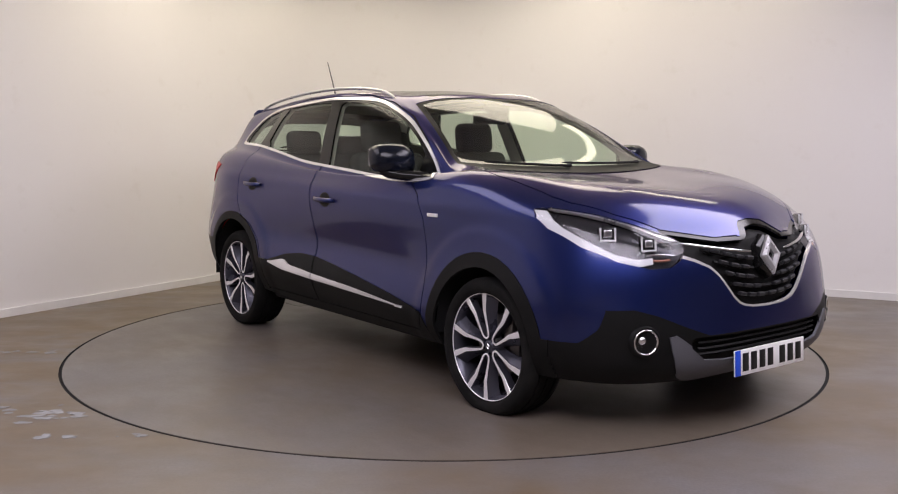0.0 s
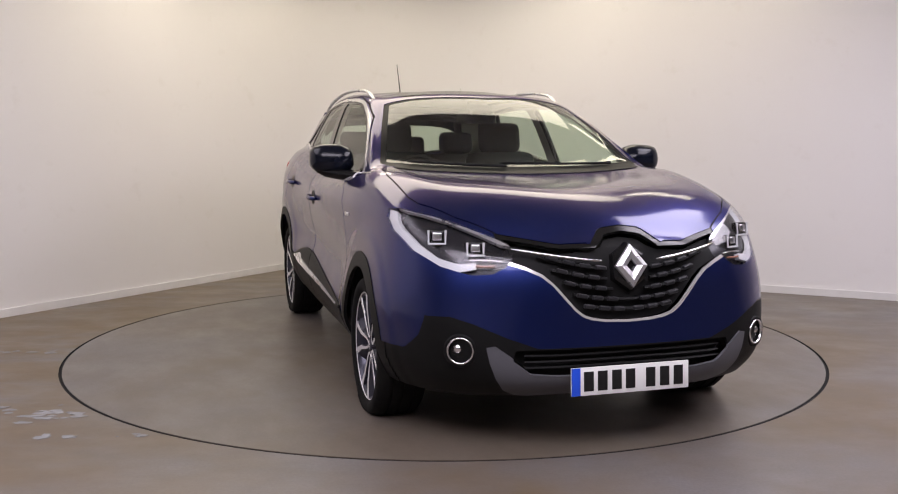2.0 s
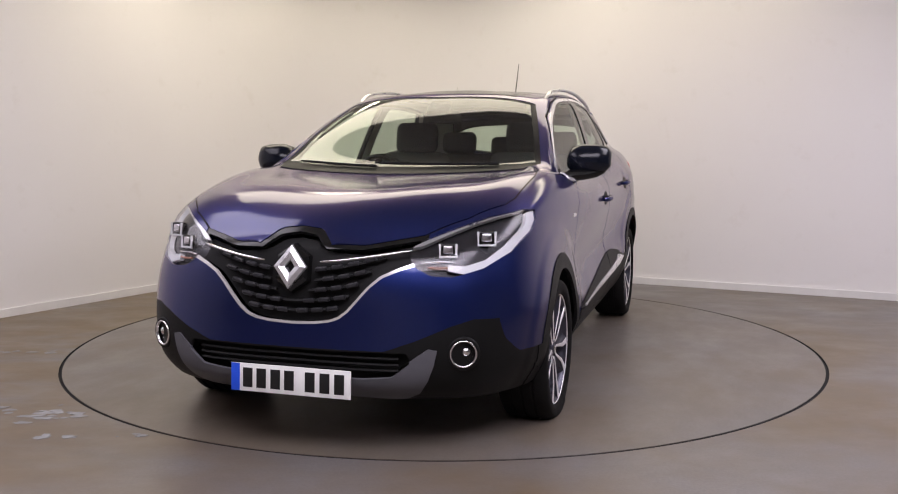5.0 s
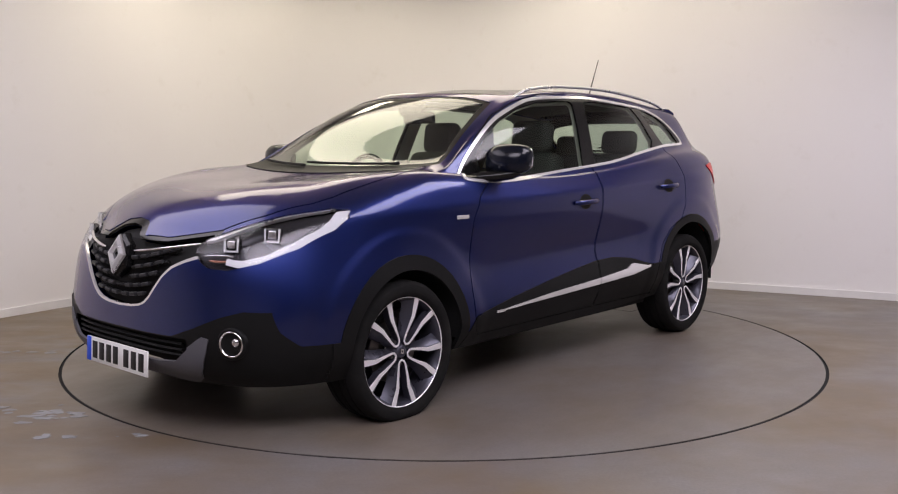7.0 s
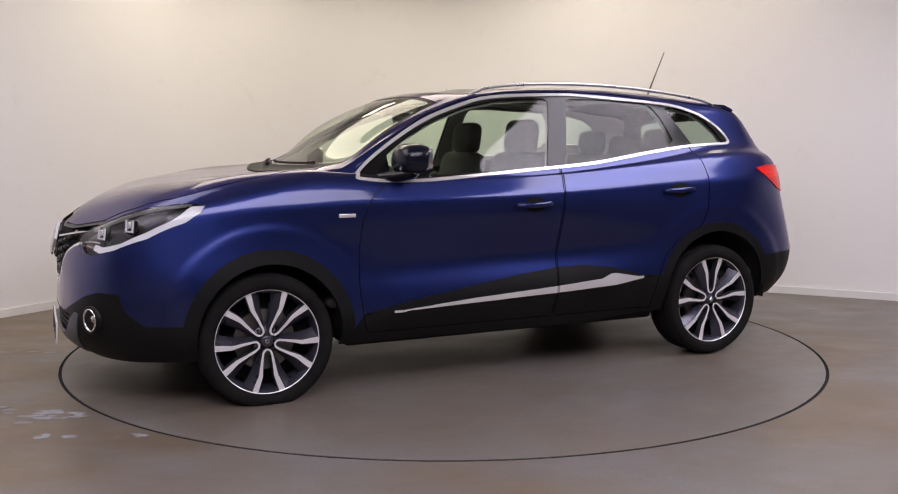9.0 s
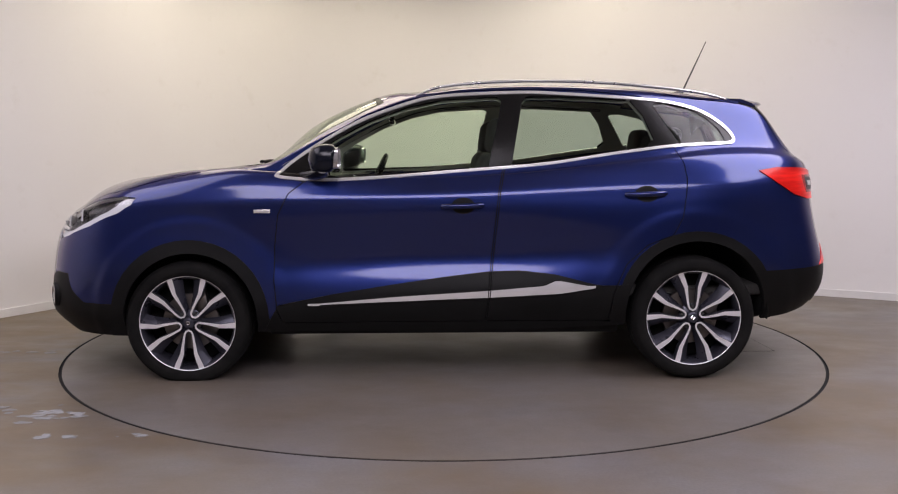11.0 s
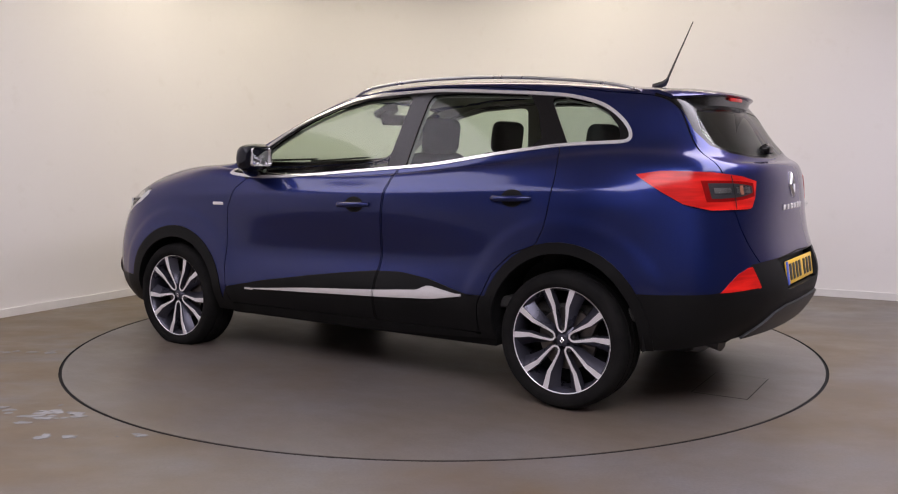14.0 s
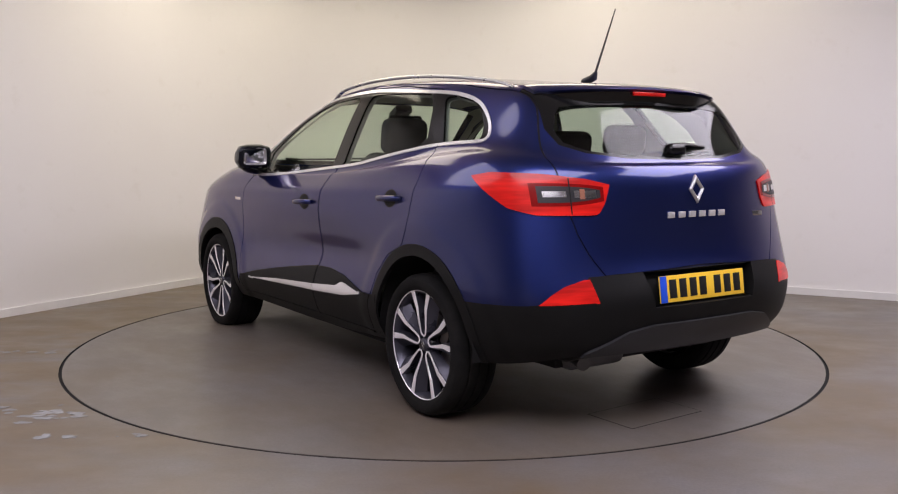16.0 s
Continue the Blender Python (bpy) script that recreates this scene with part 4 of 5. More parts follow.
for x, y, spin, turn in ((AXLE_R, WHEEL_Y, 2, 0), (AXLE_F, -WHEEL_Y + 0.01, 20, 180), (AXLE_R, -WHEEL_Y + 0.01, 50, 180)):
    WHEELS.append(copy_thing(wheel, pose(x, y, HUB_F if x > 0 else HUB_R, 0, 0, turn) @ pose(0, 0, 0, 0, spin, 0)))
    WHEELS[-1].parent = car
# the loaded tyres stand flat on the deck: the nose sits a little low on its front tyres
NOSE_DOWN, LIFT = 0.26, 0.010
for w in WHEELS:
    for tyre in w.children:
        if tyre.name.startswith("tyre"):
            tyre.data = tyre.data.copy()
            back = w.matrix_basis.inverted()
            for v in tyre.data.vertices:
                p = w.matrix_basis @ v.co
                ground = -LIFT + p.x * math.sin(radians(NOSE_DOWN)) + 0.0006
                if p.z < ground + 0.03:
                    p.y += math.copysign(0.004, p.y) * (1 if abs(p.y) > WHEEL_Y + 0.08 else 0)
                p.z = max(p.z, ground)
                v.co = back @ p


# ---------- underside, wheel housings ----------
def build_underside():
    for x in (AXLE_F, AXLE_R):
        for s in (1, -1):
            bm = bmesh.new()
            prof = []
            r = 0.383 if x > 0 else 0.395
            n = 28
            for y in (0.885, 0.52):
                prof.append([bm.verts.new((x + r * math.cos(math.pi * (-0.03 + 1.06 * k / n)), s * y * (0.992 if y > .8 else 1), 0.335 + r * math.sin(math.pi * (-0.03 + 1.06 * k / n)))) for k in range(n + 1)])
            for k in range(n):
                bm.faces.new((prof[0][k], prof[0][k + 1], prof[1][k + 1], prof[1][k]))
            bm.faces.new(prof[1])
            part("wheel_housing", bm, VOID, car, "black wheel housing liner", "recalc")
    bm = bmesh.new()
    box(bm, (0, 0, 0.27), (1.86, 1.62, 0.10), 0.02)
    box(bm, (0, 0, 0.30), (3.6, 1.02, 0.12), 0.02)
    box(bm, (1.86, 0, 0.28), (0.30, 1.35, 0.08), 0.02)
    box(bm, (-1.85, 0, 0.37), (0.30, 1.25, 0.10), 0.03)
    part("underbody", bm, VOID, car, "dark floor pan", True, 40)
    bm = bmesh.new()
    tube(bm, [(-1.60, 0.42, 0.30), (-1.86, 0.44, 0.30), (-1.93, 0.46, 0.285)], [0.035, 0.035, 0.032], 14)
    box(bm, (-1.70, 0.30, 0.29), (0.30, 0.34, 0.12), 0.04)
    part("exhaust", bm, STEEL, car, "dull steel silencer and tailpipe", True, 40)


build_underside()


# ---------- cabin ----------
def cushion(bm, at, size, bevel, tilt=0.0):
    box(bm, at, size, bevel, Matrix.Rotation(radians(tilt), 4, "Y"), 4)


def build_seat(x, y):
    bm = bmesh.new()
    cushion(bm, (x + 0.22, y, 0.56), (0.52, 0.50, 0.16), 0.06, -6)
    seat = part("seat", bm, SEAT, car, "dark cloth front seat", True, 50)
    bm = bmesh.new()
    cushion(bm, (x - 0.10, y, 0.87), (0.15, 0.47, 0.62), 0.065, -14)
    for s in (1, -1):
        cushion(bm, (x - 0.04, y + s * 0.215, 0.82), (0.15, 0.08, 0.44), 0.035, -14)
    part("backrest", bm, SEAT, seat, "", True, 50)
    bm = bmesh.new()
    cushion(bm, (x - 0.185, y, 1.265), (0.11, 0.28, 0.20), 0.05, -8)
    tube(bm, [(x - 0.18, y - 0.06, 1.14), (x - 0.185, y - 0.06, 1.24)], 0.007, 6)
    tube(bm, [(x - 0.18, y + 0.06, 1.14), (x - 0.185, y + 0.06, 1.24)], 0.007, 6)
    part("headrest", bm, SEAT, seat, "", True, 50)


def build_cabin():
    bm = bmesh.new()
    box(bm, (-0.45, 0, 0.44), (2.9, 1.56, 0.06), 0.02)
    part("cabin_floor", bm, CABIN, car, "dark carpeted floor")
    bm = bmesh.new()
    box(bm, (0.80, 0, 0.88), (0.46, 1.42, 0.32), 0.07, None, 4)
    box(bm, (0.60, -0.37, 1.0), (0.24, 0.40, 0.08), 0.03, None, 3)
    box(bm, (0.45, 0, 0.70), (0.5, 0.24, 0.28), 0.05, None, 3)
    part("dashboard", bm, CABIN, car, "dark soft-touch dashboard", True, 50)
    for y in (0.37, -0.37):
        build_seat(-0.12, y)
    bm = bmesh.new()
    cushion(bm, (-0.95, 0, 0.58), (0.46, 1.26, 0.16), 0.06, -5)
    bench = part("rear_bench", bm, SEAT, car, "dark cloth rear bench", True, 50)
    bm = bmesh.new()
    cushion(bm, (-1.20, 0, 0.87), (0.15, 1.26, 0.58), 0.06, -18)
    part("backrest", bm, SEAT, bench, "", True, 50)
    for y, h in ((0.38, 1.235), (0, 1.20), (-0.38, 1.235)):
        bm = bmesh.new()
        cushion(bm, (-1.285, y, h), (0.10, 0.26, 0.16), 0.045, -8)
        part("headrest", bm, SEAT, bench, "", True, 50)
    bm = bmesh.new()
    box(bm, (-1.62, 0, 1.05), (0.52, 1.16, 0.02), 0.006)
    part("parcel_shelf", bm, CABIN, car, "dark parcel shelf", True, 40)
    # steering wheel on the right-hand side
    bm = bmesh.new()
    m = Matrix.Translation((0.43, -0.37, 0.985)) @ Matrix.Rotation(radians(-24), 4, "Y")
    ring = [m @ Vector((0, 0.185 * math.cos(2 * math.pi * k / 36), 0.185 * math.sin(2 * math.pi * k / 36))) for k in range(37)]
    tube(bm, ring, 0.016, 8, 1.0, False)
    box(bm, m.translation, (0.05, 0.16, 0.12), 0.03, Matrix.Rotation(radians(-24), 4, "Y"), 3)
    for a, b in ((0, 0.17), (0, -0.17)):
        tube(bm, [m @ Vector((0, a, 0)), m @ Vector((0, b, 0))], 0.014, 6)
    part("steering_wheel", bm, GLOSS, car, "black steering wheel", True, 50)
    bm = bmesh.new()
    box(bm, (0.30, 0, 1.375), (0.035, 0.24, 0.065), 0.015, Matrix.Rotation(radians(8), 4, "Y"), 3)
    box(bm, (0.36, 0, 1.43), (0.12, 0.12, 0.05), 0.015, Matrix.Rotation(radians(25), 4, "Y"), 3)
    part("rear_view_mirror", bm, GLOSS, car, "black interior mirror with sensor housing", True, 50)


build_cabin()


# ---------- outside details ----------
def build_door_mirror(s):
    bm = bmesh.new()
    rows = []
    # housing lofted across the car from the inner to the outer end
    for y, x0, x1, z0, z1 in ((.797, .60, .66, 1.105, 1.175), (.815, .565, .680, 1.083, 1.210), (.87, .55, .692, 1.076, 1.226), (.95, .545, .685, 1.078, 1.224), (.995, .55, .665, 1.085, 1.215), (1.018, .565, .635, 1.11, 1.185)):
        ring = []
        for k in range(20):
            a = 2 * math.pi * k / 20
            c, q = math.cos(a), math.sin(a)
            e = 0.62
            ring.append(bm.verts.new(((x0 + x1) / 2 + (x1 - x0) / 2 * math.copysign(abs(c) ** e, c) - (0.02 if q > 0 else 0) * q, s * y, (z0 + z1) / 2 + (z1 - z0) / 2 * math.copysign(abs(q) ** e, q))))
        rows.append(ring)
    for a, b in zip(rows, rows[1:]):
        for k in range(20):
            bm.faces.new((a[k], a[(k + 1) % 20], b[(k + 1) % 20], b[k]))
    bm.faces.new(rows[0])
    bm.faces.new(rows[-1][::-1])
    mir = part("door_mirror", bm, CAPBLUE, car, "dark blue gloss door mirror on a black base", "recalc", 50)
    bm = bmesh.new()
    tube(bm, [(.745, s * .765, 1.058), (.705, s * .81, 1.062), (.655, s * .87, 1.068), (.62, s * .935, 1.078), (.61, s * .985, 1.09)], [.040, .048, .050, .046, .024], 14, 0.6)
    part("mirror_base", bm, GLOSS, mir, "gloss black mirror base", True, 50)
    bm = bmesh.new()
    box(bm, (.548, s * .925, 1.152), (.006, .145, .105), .02, None, 3)
    part("mirror_glass", bm, SILVER, mir, "mirror glass", True, 40)


def build_handle(door_x, z, s):
    p, n = skin((door_x, 1.5, z), (0, -1, 0))
    y = p.y
    bm = bmesh.new()
    pts, rad = [], []
    for k in range(13):
        u = k / 12
        pts.append((door_x + 0.105 - 0.21 * u, s * (y + 0.004 + 0.030 * math.sin(math.pi * u) ** 0.5), z + 0.006 * (u - 0.5)))
        rad.append(0.0125 if 0 < k < 12 else 0.009)
    tube(bm, pts, rad, 10, 1.15)
    h = DOORS[s > 0][door_x < -.5]
    part("door_handle", bm, PAINT, h, "blue door handle", True, 50)
    # flat black disc on the door skin, in place of the grip recess's shade
    bm = bmesh.new()
    lathe(bm, [(0.0, 0.0), (0.03, 0.0005), (0.058, 0.0015)], 28, "y")
    for v in bm.verts:
        v.co = Vector((door_x + v.co.x * 1.05 - 0.005, s * (y + 0.002 + v.co.y * 0), z + v.co.z * 0.72))
        q, m = skin((v.co.x, 1.5, v.co.z), (0, -1, 0))
        v.co.y = s * (q.y + 0.0015)
    part("cup_shade", bm, CLAD, h, "black disc for the shade of the grip recess")


def build_rails(s):
    bm = bmesh.new()
    ctrl = np.array([(.15, .572, 1.480), (.08, .575, 1.512), (-.03, .577, 1.537), (-.28, .579, 1.557), (-.60, .579, 1.561), (-.90, .575, 1.550), (-1.20, .567, 1.524), (-1.42, .559, 1.495), (-1.55, .553, 1.462)])
    pts = spline(ctrl, 41)
    tube(bm, [(x, s * y, z) for x, y, z in pts], [0.008 + 0.007 * math.sin(math.pi * k / 40) ** 0.4 for k in range(41)], 10, 0.62)
    part("roof_rail", bm, RAIL, car, "satin silver roof rail", True, 60)


def build_plate(m, face, name, label):
    bm = bmesh.new()
    box(bm, (0, 0, 0), (0.008, 0.52, 0.112), 0.003)
    bmesh.ops.transform(bm, matrix=m, verts=bm.verts[:])
    p = part(name, bm, face, car, label, True, 30)
    bm = bmesh.new()
    box(bm, (0.0046, -0.24, 0), (0.002, 0.038, 0.11), 0.0006)
    bmesh.ops.transform(bm, matrix=m, verts=bm.verts[:])
    part("blue_band", bm, PLATE_B, p, "blue end band", True, 30)
    # two blocks of plain dark bars where the characters stand
    for k, y in enumerate((-0.185, -0.125, -0.063, -0.003, 0.087, 0.150, 0.212)):
        bm = bmesh.new()
        box(bm, (0.0046, y, 0), (0.002, 0.042, 0.078), 0.0006)
        bmesh.ops.transform(bm, matrix=m, verts=bm.verts[:])
        part("character_bar", bm, INK, p, "", True, 30)


def build_front():
    build_plate(pose(2.236, 0, 0.302, 0, -3, 0), PLATE_W, "front_number_plate", "white plate with plain black bars")
    # lozenge emblem on a black boss
    bm = bmesh.new()
    m = pose(2.222, 0, 0.752, 0, -14, 0)
    rhombus(bm, m, 0.142, 0.178, 0.041, 0.011)
    part("front_emblem", bm, RAIL, car, "plain chrome lozenge", False)
    bm = bmesh.new()
    lathe(bm, [(0.0, 0.0), (0.07, -0.002), (0.085, -0.012), (0.09, -0.04)], 6, "x")
    for v in bm.verts:
        v.co = m @ Vector((v.co.x - 0.012, v.co.z * 0.92, v.co.y * 1.12))
    part("emblem_boss", bm, GLOSS, car, "gloss black emblem mount", True, 30)
    # upper chrome strips
    for s in (1, -1):
        bm = bmesh.new()
        pts = []
        for k in range(12):
            y = 0.12 + 0.335 * k / 11
            z = 0.772 + 0.043 * (k / 11) ** 1.2
            p, n = skin((3, y, z), (-1, 0, 0))
            q = p + 0.000 * n
            pts.append((q.x, s * q.y, q.z))
        tube(bm, pts, [0.004] + [0.0075] * 10 + [0.003], 8, 0.8)
        part("grille_strip", bm, CHROME, grille, "slim chrome strip", True, 60)
    # rows of stepped grille bars
    for row, (z, y1) in enumerate(((.735, .37), (.695, .32), (.655, .275), (.615, .235), (.577, .19))):
        for s in (1, -1):
            bm = bmesh.new()
            y0 = .095 if row < 2 else .07 if row == 2 else 0.0
            n = max(2, int((y1 - y0) / 0.014))
            pts = []
            for k in range(n + 1):
                y = y0 + (y1 - y0) * k / n
                zz = z + 0.055 * (y / .35) ** 2
                p, nn = skin((3, y, zz), (-1, 0, 0))
                q = p - (0.016 + 0.008 * (k // 3 % 2)) * nn
                pts.append((q.x, s * q.y, q.z))
            tube(bm, pts, 0.010, 6, 0.8)
            part("grille_bar", bm, CLAD, grille, "black stepped grille bar", True, 30)
        # raised dashes along each bar, staggered from row to row
        for s in (1, -1):
            y = (.10 if row < 3 else .02) + .03 * (row % 2)
            while y + .045 < y1 + .012:
                zz = z + 0.055 * ((y + .022) / .35) ** 2
                p, nn = skin((3, y + .022, zz), (-1, 0, 0))
                slope = math.atan2(.11 * (y + .022) / .35, .35)
                turn = Vector((nn.x, s * nn.y, 0)).to_track_quat("X", "Z").to_matrix().to_4x4() @ Matrix.Rotation(s * slope, 4, "X")
                bm = bmesh.new()
                box(bm, (p.x - .010 * nn.x, s * (p.y - .010 * nn.y), p.z + .002), (.020, .046, .017), .004, turn, 1)
                part("grille_dash", bm, SMOKE, grille, "", True, 30)
                y += .064
    for z in (.355, .38, .405):
        bm = bmesh.new()
        pts = []
        for k in range(25):
            y = -.43 + .86 * k / 24
            p, nn = skin((3, abs(y), z), (-1, 0, 0))
            q = p - 0.02 * nn
            pts.append((q.x, y, q.z))
        tube(bm, pts, 0.009, 6, 0.6)
        part("lower_grille_bar", bm, CLAD, car, "black lower grille bar", True, 40)
    for s in (1, -1):
        # fog lamps
        p, n = skin((3, .668, .425), (-1, 0, 0))
        n = (Vector((n.x, n.y, 0)).normalized() + Vector((1, 0, 0)) * .35).normalized()
        m = Matrix.Translation((p.x - 0.004 * n.x, s * (p.y - 0.004 * n.y), p.z)) @ Vector((n.x, s * n.y, n.z)).to_track_quat("X", "Z").to_matrix().to_4x4()
        bm = bmesh.new()
        lathe(bm, [(0.070, -0.03), (0.066, 0.008), (0.058, 0.012), (0.052, 0.006)], 36, "x")
        bmesh.ops.transform(bm, matrix=m, verts=bm.verts[:])
        fog = part("fog_lamp", bm, CLAD, car, "round fog lamp with a chrome ring", "recalc")
        bm = bmesh.new()
        lathe(bm, [(0.054, 0.006), (0.053, 0.014), (0.048, 0.014), (0.046, 0.004)], 40, "x")
        bmesh.ops.transform(bm, matrix=m, verts=bm.verts[:])
        part("fog_ring", bm, CHROME, fog, "chrome ring", "recalc")
        bm = bmesh.new()
        lathe(bm, [(0.0, 0.003), (0.03, 0.001), (0.048, -0.006)], 36, "x")
        bmesh.ops.transform(bm, matrix=m, verts=bm.verts[:])
        part("fog_lens", bm, LENS, fog, "clear lens", "recalc")
        bm = bmesh.new()
        lathe(bm, [(0.0, -0.040), (0.02, -0.03), (0.049, -0.010)], 36, "x")
        bmesh.ops.transform(bm, matrix=m, verts=bm.verts[:])
        part("fog_bowl", bm, GUNMETAL, fog, "", "recalc")
        bm = bmesh.new()
        bmesh.ops.create_uvsphere(bm, u_segments=14, v_segments=8, radius=0.022, matrix=m @ Matrix.Translation((-0.012, 0.012 * s, 0.006)))
        part("fog_bulb", bm, SILVER, fog, "", True)


def build_headlight_insides(s):
    for y, z, w in ((.705, .852, .034), (.580, .812, .032)):
        p, n = skin((3, y, z), (-1, 0, 0))
        face = Vector((1, .35, .1)).normalized()
        m = Matrix.Translation((p.x - 0.035, s * p.y, p.z)) @ Vector((face.x, s * face.y, face.z)).to_track_quat("X", "Z").to_matrix().to_4x4()
        bm = bmesh.new()
        box(bm, (0, 0, 0), (0.03, w * 2.1, w * 1.7), 0.008, None, 3)
        bmesh.ops.transform(bm, matrix=m, verts=bm.verts[:])
        pod = HEADLIGHTS[s > 0]
        part("projector", bm, GLOSS, pod, "square headlight projector", True, 40)
        bm = bmesh.new()
        box(bm, (0.017, 0, 0.004), (0.008, w * 1.15, w * 0.95), 0.006, None, 3)
        bmesh.ops.transform(bm, matrix=m, verts=bm.verts[:])
        part("projector_lens", bm, SILVER, pod, "bright square lens", True, 40)
        bm = bmesh.new()
        pts = [m @ Vector(c) for c in ((0.018, -w, w * 0.8), (0.018, -w, -w * 0.8), (0.018, w, -w * 0.8), (0.018, w, w * 0.8))]
        tube(bm, pts, 0.0055, 6)
        part("projector_rim", bm, WHITELENS, pod, "white light frame", True, 40)
    # lower trim
    for name, mat, line, r in (("headlight_trim", CHROME, ((.50, .775), (.56, .780), (.62, .776)), 0.004),
                               ("indicator_strip", AMBER, ((.53, .757), (.57, .754), (.605, .756)), 0.006)):
        bm = bmesh.new()
        pts = []
        for y, z in spline(np.array(line), 14):
            p, n = skin((3, y, z), (-1, 0, 0))
            q = p - 0.016 * n
            pts.append((q.x, s * q.y, q.z))
        tube(bm, pts, r, 8, 0.8)
        part(name, bm, mat, HEADLIGHTS[s > 0], "", True, 60)


def build_rear():
    build_plate(pose(-2.160, 0, 0.612, 0, -8, 180), PLATE_Y, "rear_number_plate", "yellow plate with plain black bars")
    p, n = skin((-3, 0.002, 1.02), (1, 0, 0))
    bm = bmesh.new()
    rhombus(bm, pose(p.x - 0.004, 0, 1.02, 0, -8, 180), 0.095, 0.125, 0.018, 0.010)
    part("rear_emblem", bm, RAIL, tailgate, "plain chrome lozenge", False)
    for k in range(6):
        y = 0.155 - 0.062 * k
        p, n = skin((-3, abs(y), 0.915), (1, 0, 0))
        bm = bmesh.new()
        box(bm, (p.x - 0.003, y, 0.915), (0.006, 0.040, 0.026), 0.002)
        part("badge_bar", bm, BRIGHT, tailgate, "plain chrome bar", True, 30)
    p, n = skin((-3, .43, 0.90), (1, 0, 0))
    bm = bmesh.new()
    box(bm, (p.x - 0.003, -.43, .90), (0.006, 0.075, 0.022), 0.002)
    part("small_badge", bm, CHROME, tailgate, "", True, 30)
    # roof spoiler with a high brake light
    bm = bmesh.new()
    n = 24
    rows = []
    for k in range(n + 1):
        u = -1 + 2 * k / n
        y = 0.562 * u
        drop = 0.022 * u * u
        back = 0.13 * abs(u) ** 4
        rows.append([bm.verts.new(c) for c in ((-1.545 + 0.03 * u * u, y * 0.93, 1.492 - drop), (-1.70 + back * .5, y, 1.485 - drop), (-1.825 + back, y, 1.463 - drop), (-1.838 + back, y, 1.452 - drop),
                                               (-1.825 + back, y, 1.442 - drop), (-1.74 + back * .5, y * 0.99, 1.432 - drop), (-1.70 + back * .3, y * 0.98, 1.425 - drop))])
    for a, b in zip(rows, rows[1:]):
        for i in range(6):
            bm.faces.new((a[i], b[i], b[i + 1], a[i + 1]))
    bm.faces.new(rows[0])
    bm.faces.new(rows[-1][::-1])
    sp = part("roof_spoiler", bm, PAINT, tailgate, "dark blue roof spoiler", "recalc", 35)
    bm = bmesh.new()
    rows = []
    for k in range(n + 1):
        u = -1 + 2 * k / n
        y, drop, back = 0.555 * u, 0.022 * u * u, 0.13 * abs(u) ** 4
        lip = 0.075 * abs(u) ** 8
        rows.append([bm.verts.new(c) for c in ((-1.822 + back, y, 1.444 - drop), (-1.805 + back, y, 1.400 - drop - lip), (-1.755 + back * .6, y * .99, 1.375 - drop - lip), (-1.70 + back * .3, y * .98, 1.42 - drop))])
    for a, b in zip(rows, rows[1:]):
        for i in range(3):
            bm.faces.new((a[i], b[i], b[i + 1], a[i + 1]))
    bm.faces.new(rows[0])
    bm.faces.new(rows[-1][::-1])
    part("spoiler_underside", bm, GLOSS, sp, "gloss black underside", "recalc", 35)
    bm = bmesh.new()
    box(bm, (-1.826, 0, 1.432), (0.012, 0.20, 0.018), 0.004)
    part("brake_light", bm, RED, sp, "red high brake light", True, 40)
    # rear wiper
    bm = bmesh.new()
    box(bm, (-1.985, 0.0, 1.185), (0.05, 0.10, 0.045), 0.016, None, 3)
    tube(bm, [(-1.985, 0.03, 1.20), (-1.975, -0.08, 1.205), (-1.955, -0.22, 1.195)], [0.018, 0.016, 0.006], 8, 0.8)
    tube(bm, [(-1.985, 0.06, 1.172), (-1.978, -0.1, 1.168), (-1.95, -0.26, 1.172)], 0.007, 6)
    part("rear_wiper", bm, GLOSS, tailgate, "black rear wiper", True, 50)
    for s in (1, -1):
        # inner block of the tail light: smoky window, two bright reflector bars, the seam at the tailgate's edge
        t = TAILS[s > 0]
        window = lambda u: (.974 + .02 * (1 - u) ** 3, 1.040 - .016 * (1 - u) ** 3)
        rim = lambda u: (.960 + .02 * (1 - u) ** 3, 1.052 - .016 * (1 - u) ** 3)
        part("inner_lens", tail_strip(s, .484, .748, rim, 0.0072), REDDARK, t, "deep red inner lens", "recalc")
        part("tail_light_window", tail_strip(s, .498, .728, window, 0.0085), SMOKE, t, "smoky clear window of the tail light", "recalc")
        part("bulb_reflector", tail_strip(s, .515, .600, lambda u: (.994, 1.022), 0.0100), SILVER, t, "bright reflector", "recalc")
        part("bulb_reflector", tail_strip(s, .630, .712, lambda u: (.996, 1.020), 0.0100), SILVER, t, "bright reflector", "recalc")
        part("reflector_bezel", tail_strip(s, .560, .580, lambda u: (.988, 1.028), 0.0108), AMBER, t, "amber bulb shade", "recalc")
        part("lamp_seam", tail_strip(s, .6135, .6185, lambda u: (.928, 1.072), 0.0115), VOID, t, "dark seam", "recalc")


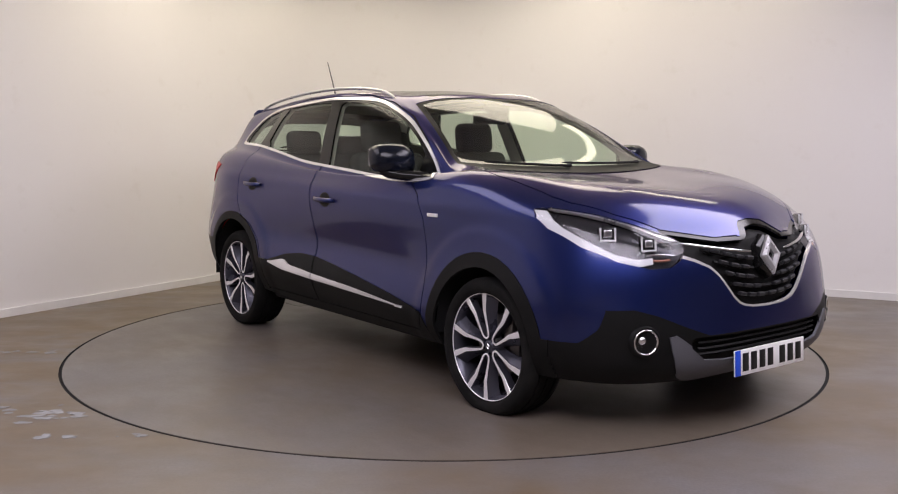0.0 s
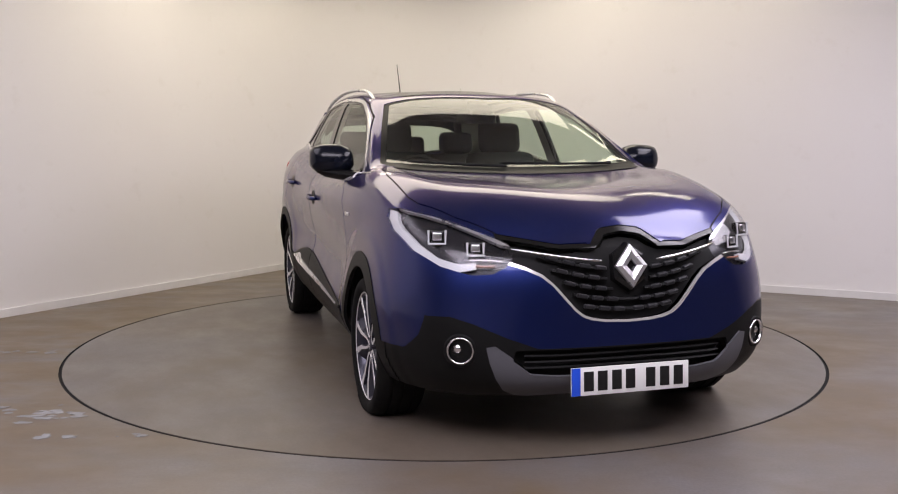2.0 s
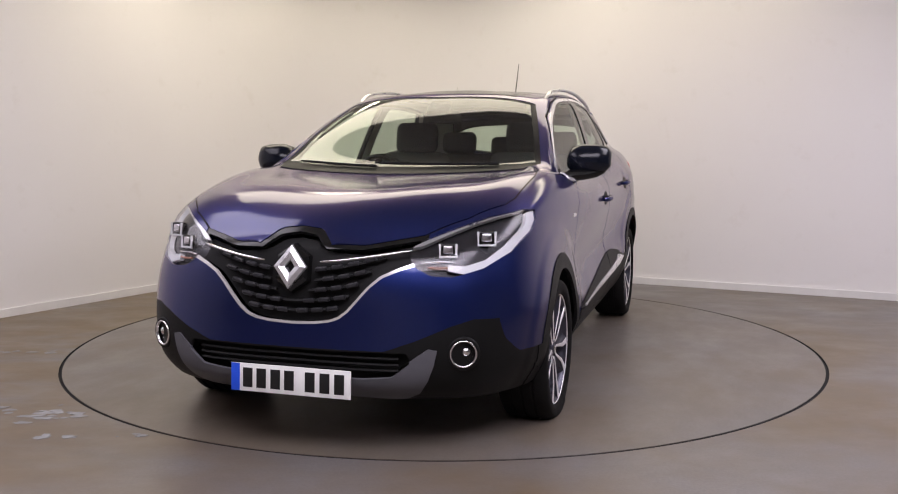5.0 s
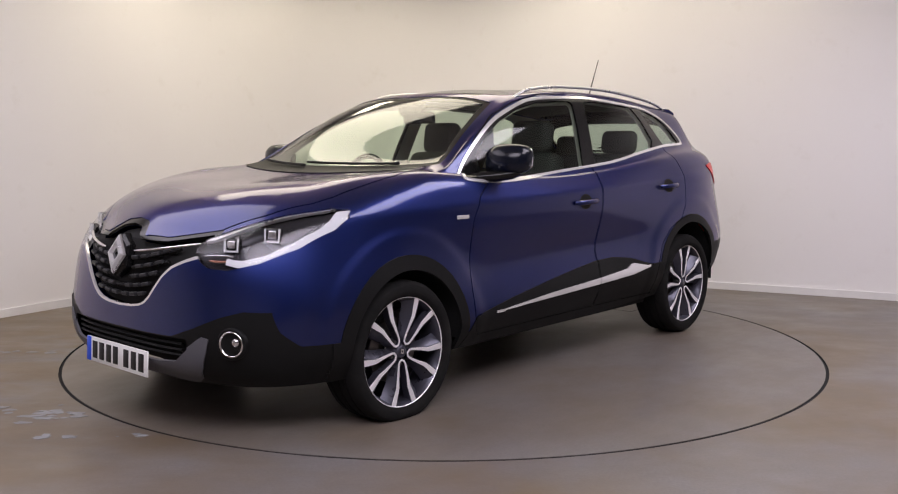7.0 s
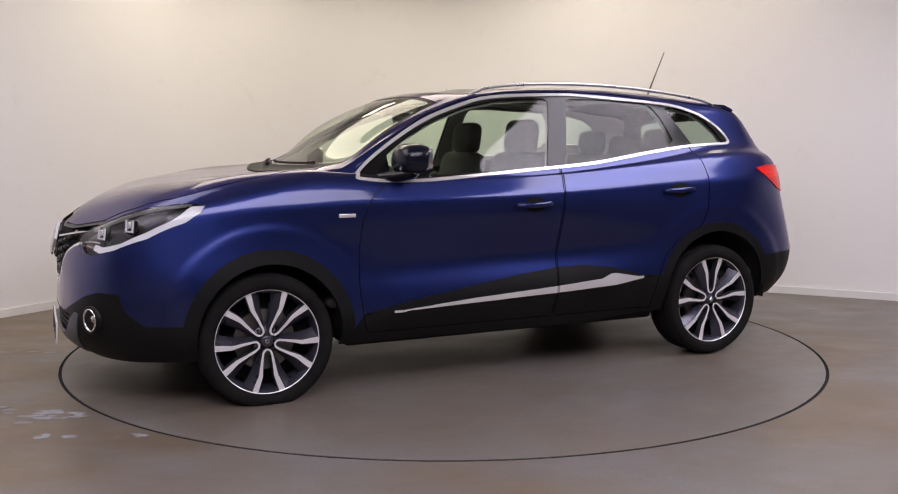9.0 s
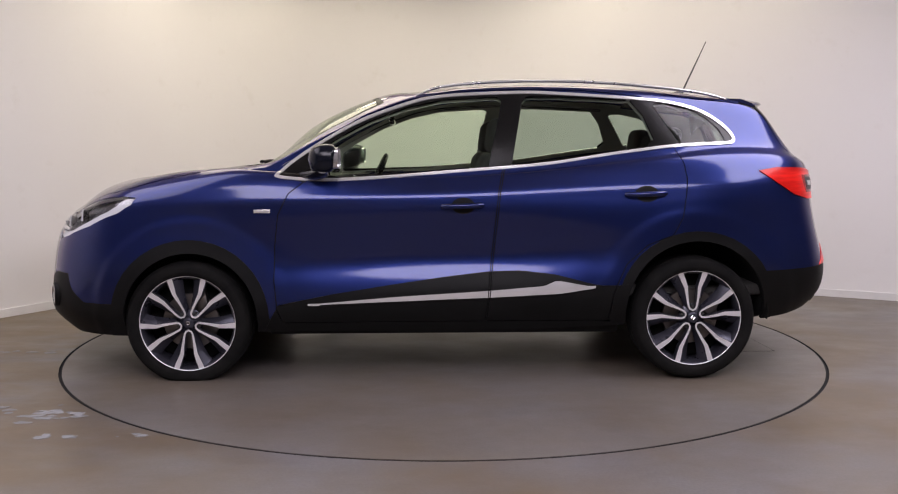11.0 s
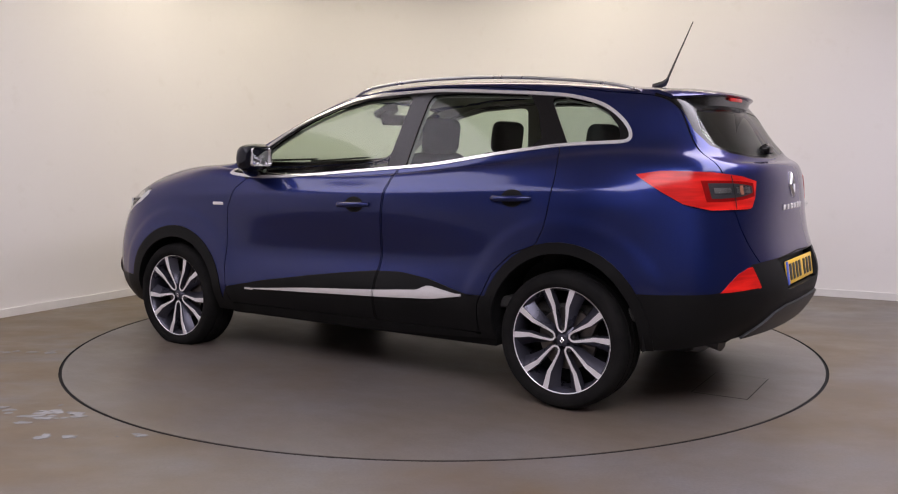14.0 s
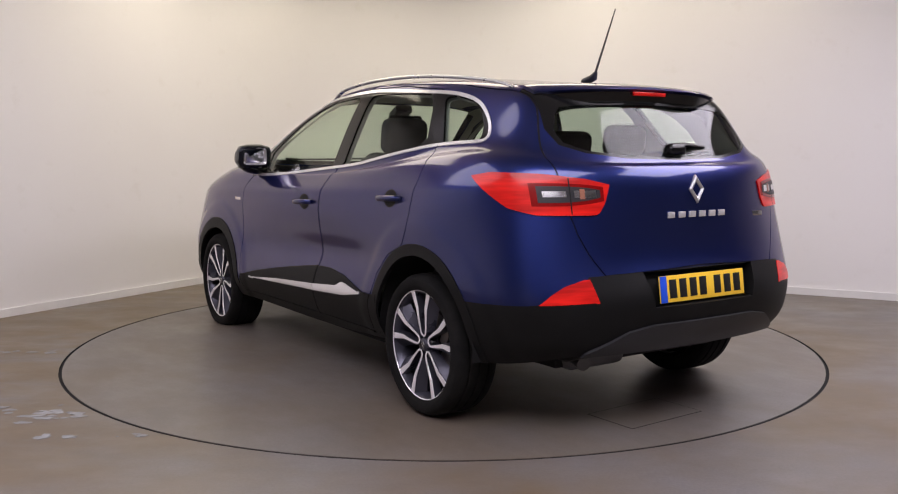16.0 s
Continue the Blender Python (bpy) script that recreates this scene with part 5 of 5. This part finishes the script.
def tail_strip(s, y0, y1, span, push):
    """A strip over the tail light's skin between y0 and y1, its height given by span(0..1)."""
    bm = bmesh.new()
    rows = []
    for k in range(15):
        u = k / 14
        y = y0 + (y1 - y0) * u
        z0, z1 = span(u)
        row = []
        for w in (0, 0.33, 0.67, 1):
            p, n = skin((-3, y, z0 + (z1 - z0) * w), (1, 0, 0))
            q = p + push * n
            row.append(bm.verts.new((q.x, s * q.y, q.z)))
        rows.append(row)
    for a, b in zip(rows, rows[1:]):
        for i in range(3):
            bm.faces.new((a[i], a[i + 1], b[i + 1], b[i]))
    return bm


def build_trim():
    for s in (1, -1):
        build_door_mirror(s)
        build_handle(-.095, .905, s)
        build_handle(-1.046, .962, s)
        build_rails(s)
        build_headlight_insides(s)
        p, n = skin((.935, 1.5, .88), (0, -1, 0))
        bm = bmesh.new()
        box(bm, (.935, s * (p.y + .001), .88), (.085, .006, .018), .002)
        part("wing_badge", bm, BRIGHT, car, "small bright badge", True, 30)
    bm = bmesh.new()
    tube(bm, [(-1.40, 0, 1.515), (-1.455, 0, 1.53), (-1.475, 0, 1.555)], [0.028, 0.026, 0.010], 12, 0.6)
    tube(bm, [(-1.47, 0, 1.55), (-1.60, 0, 1.835)], [0.006, 0.0028], 8)
    part("aerial", bm, STEEL, car, "slim dark roof aerial", True, 50)
    # front wipers at the foot of the screen
    for ya, yb, xa in ((.52, -.12, .98), (-.10, -.58, 1.09)):
        bm = bmesh.new()
        pts = []
        for k in range(12):
            y = ya + (yb - ya) * k / 11
            x = 1.075 - 0.30 * y * y - 0.03 * k / 11 + (0.012 if ya < 0 else 0)
            p, n = skin((x, abs(y), 2.0), (0, 0, -1))
            pts.append((x, y, p.z + 0.016))
        tube(bm, pts, [0.013] + [0.010] * 10 + [0.006], 6, 0.7)
        part("wiper", bm, VOID, windscreen, "black wiper arm", True, 50)
    bm = bmesh.new()
    rows = []
    for k in range(33):
        y = -.66 + 1.32 * k / 32
        x0 = 1.135 - 0.30 * y * y
        row = []
        for dx in (-0.06, -0.01, 0.05):
            p, n = skin((x0 + dx, abs(y), 2.0), (0, 0, -1))
            row.append(bm.verts.new((x0 + dx, y, p.z + 0.004)))
        rows.append(row)
    for a, b in zip(rows, rows[1:]):
        for i in range(2):
            bm.faces.new((a[i], b[i], b[i + 1], a[i + 1]))
    part("cowl_panel", bm, CLAD, car, "black plastic cowl", "recalc")


build_front()
build_rear()
build_trim()
bm0.free()


# ---------- what moves: the turntable carries the car round ----------
TURN = [(0, -52.8), (0.5, -56.2), (1, -61.6), (2, -73.1), (3, -84.7), (4, -96.2), (5, -107.9), (7.5, -138.1), (9, -155.8),
        (11.5, -184.9), (13, -202.1), (14, -213.65), (15, -225.25), (16, -236.75)]
OFFSET = Vector((0.0155, 0.090, LIFT))


def motions():
    rows_car, rows_table = [], []
    for t, a in TURN:
        turn = pose(0, 0, 0, 0, 0, a)
        rows_table.append((t, turn))
        rows_car.append((t, turn @ Matrix.Translation(OFFSET) @ pose(0, 0, 0, 0, NOSE_DOWN, 0)))
    walk(turntable, rows_table)
    walk(car, rows_car)


motions()
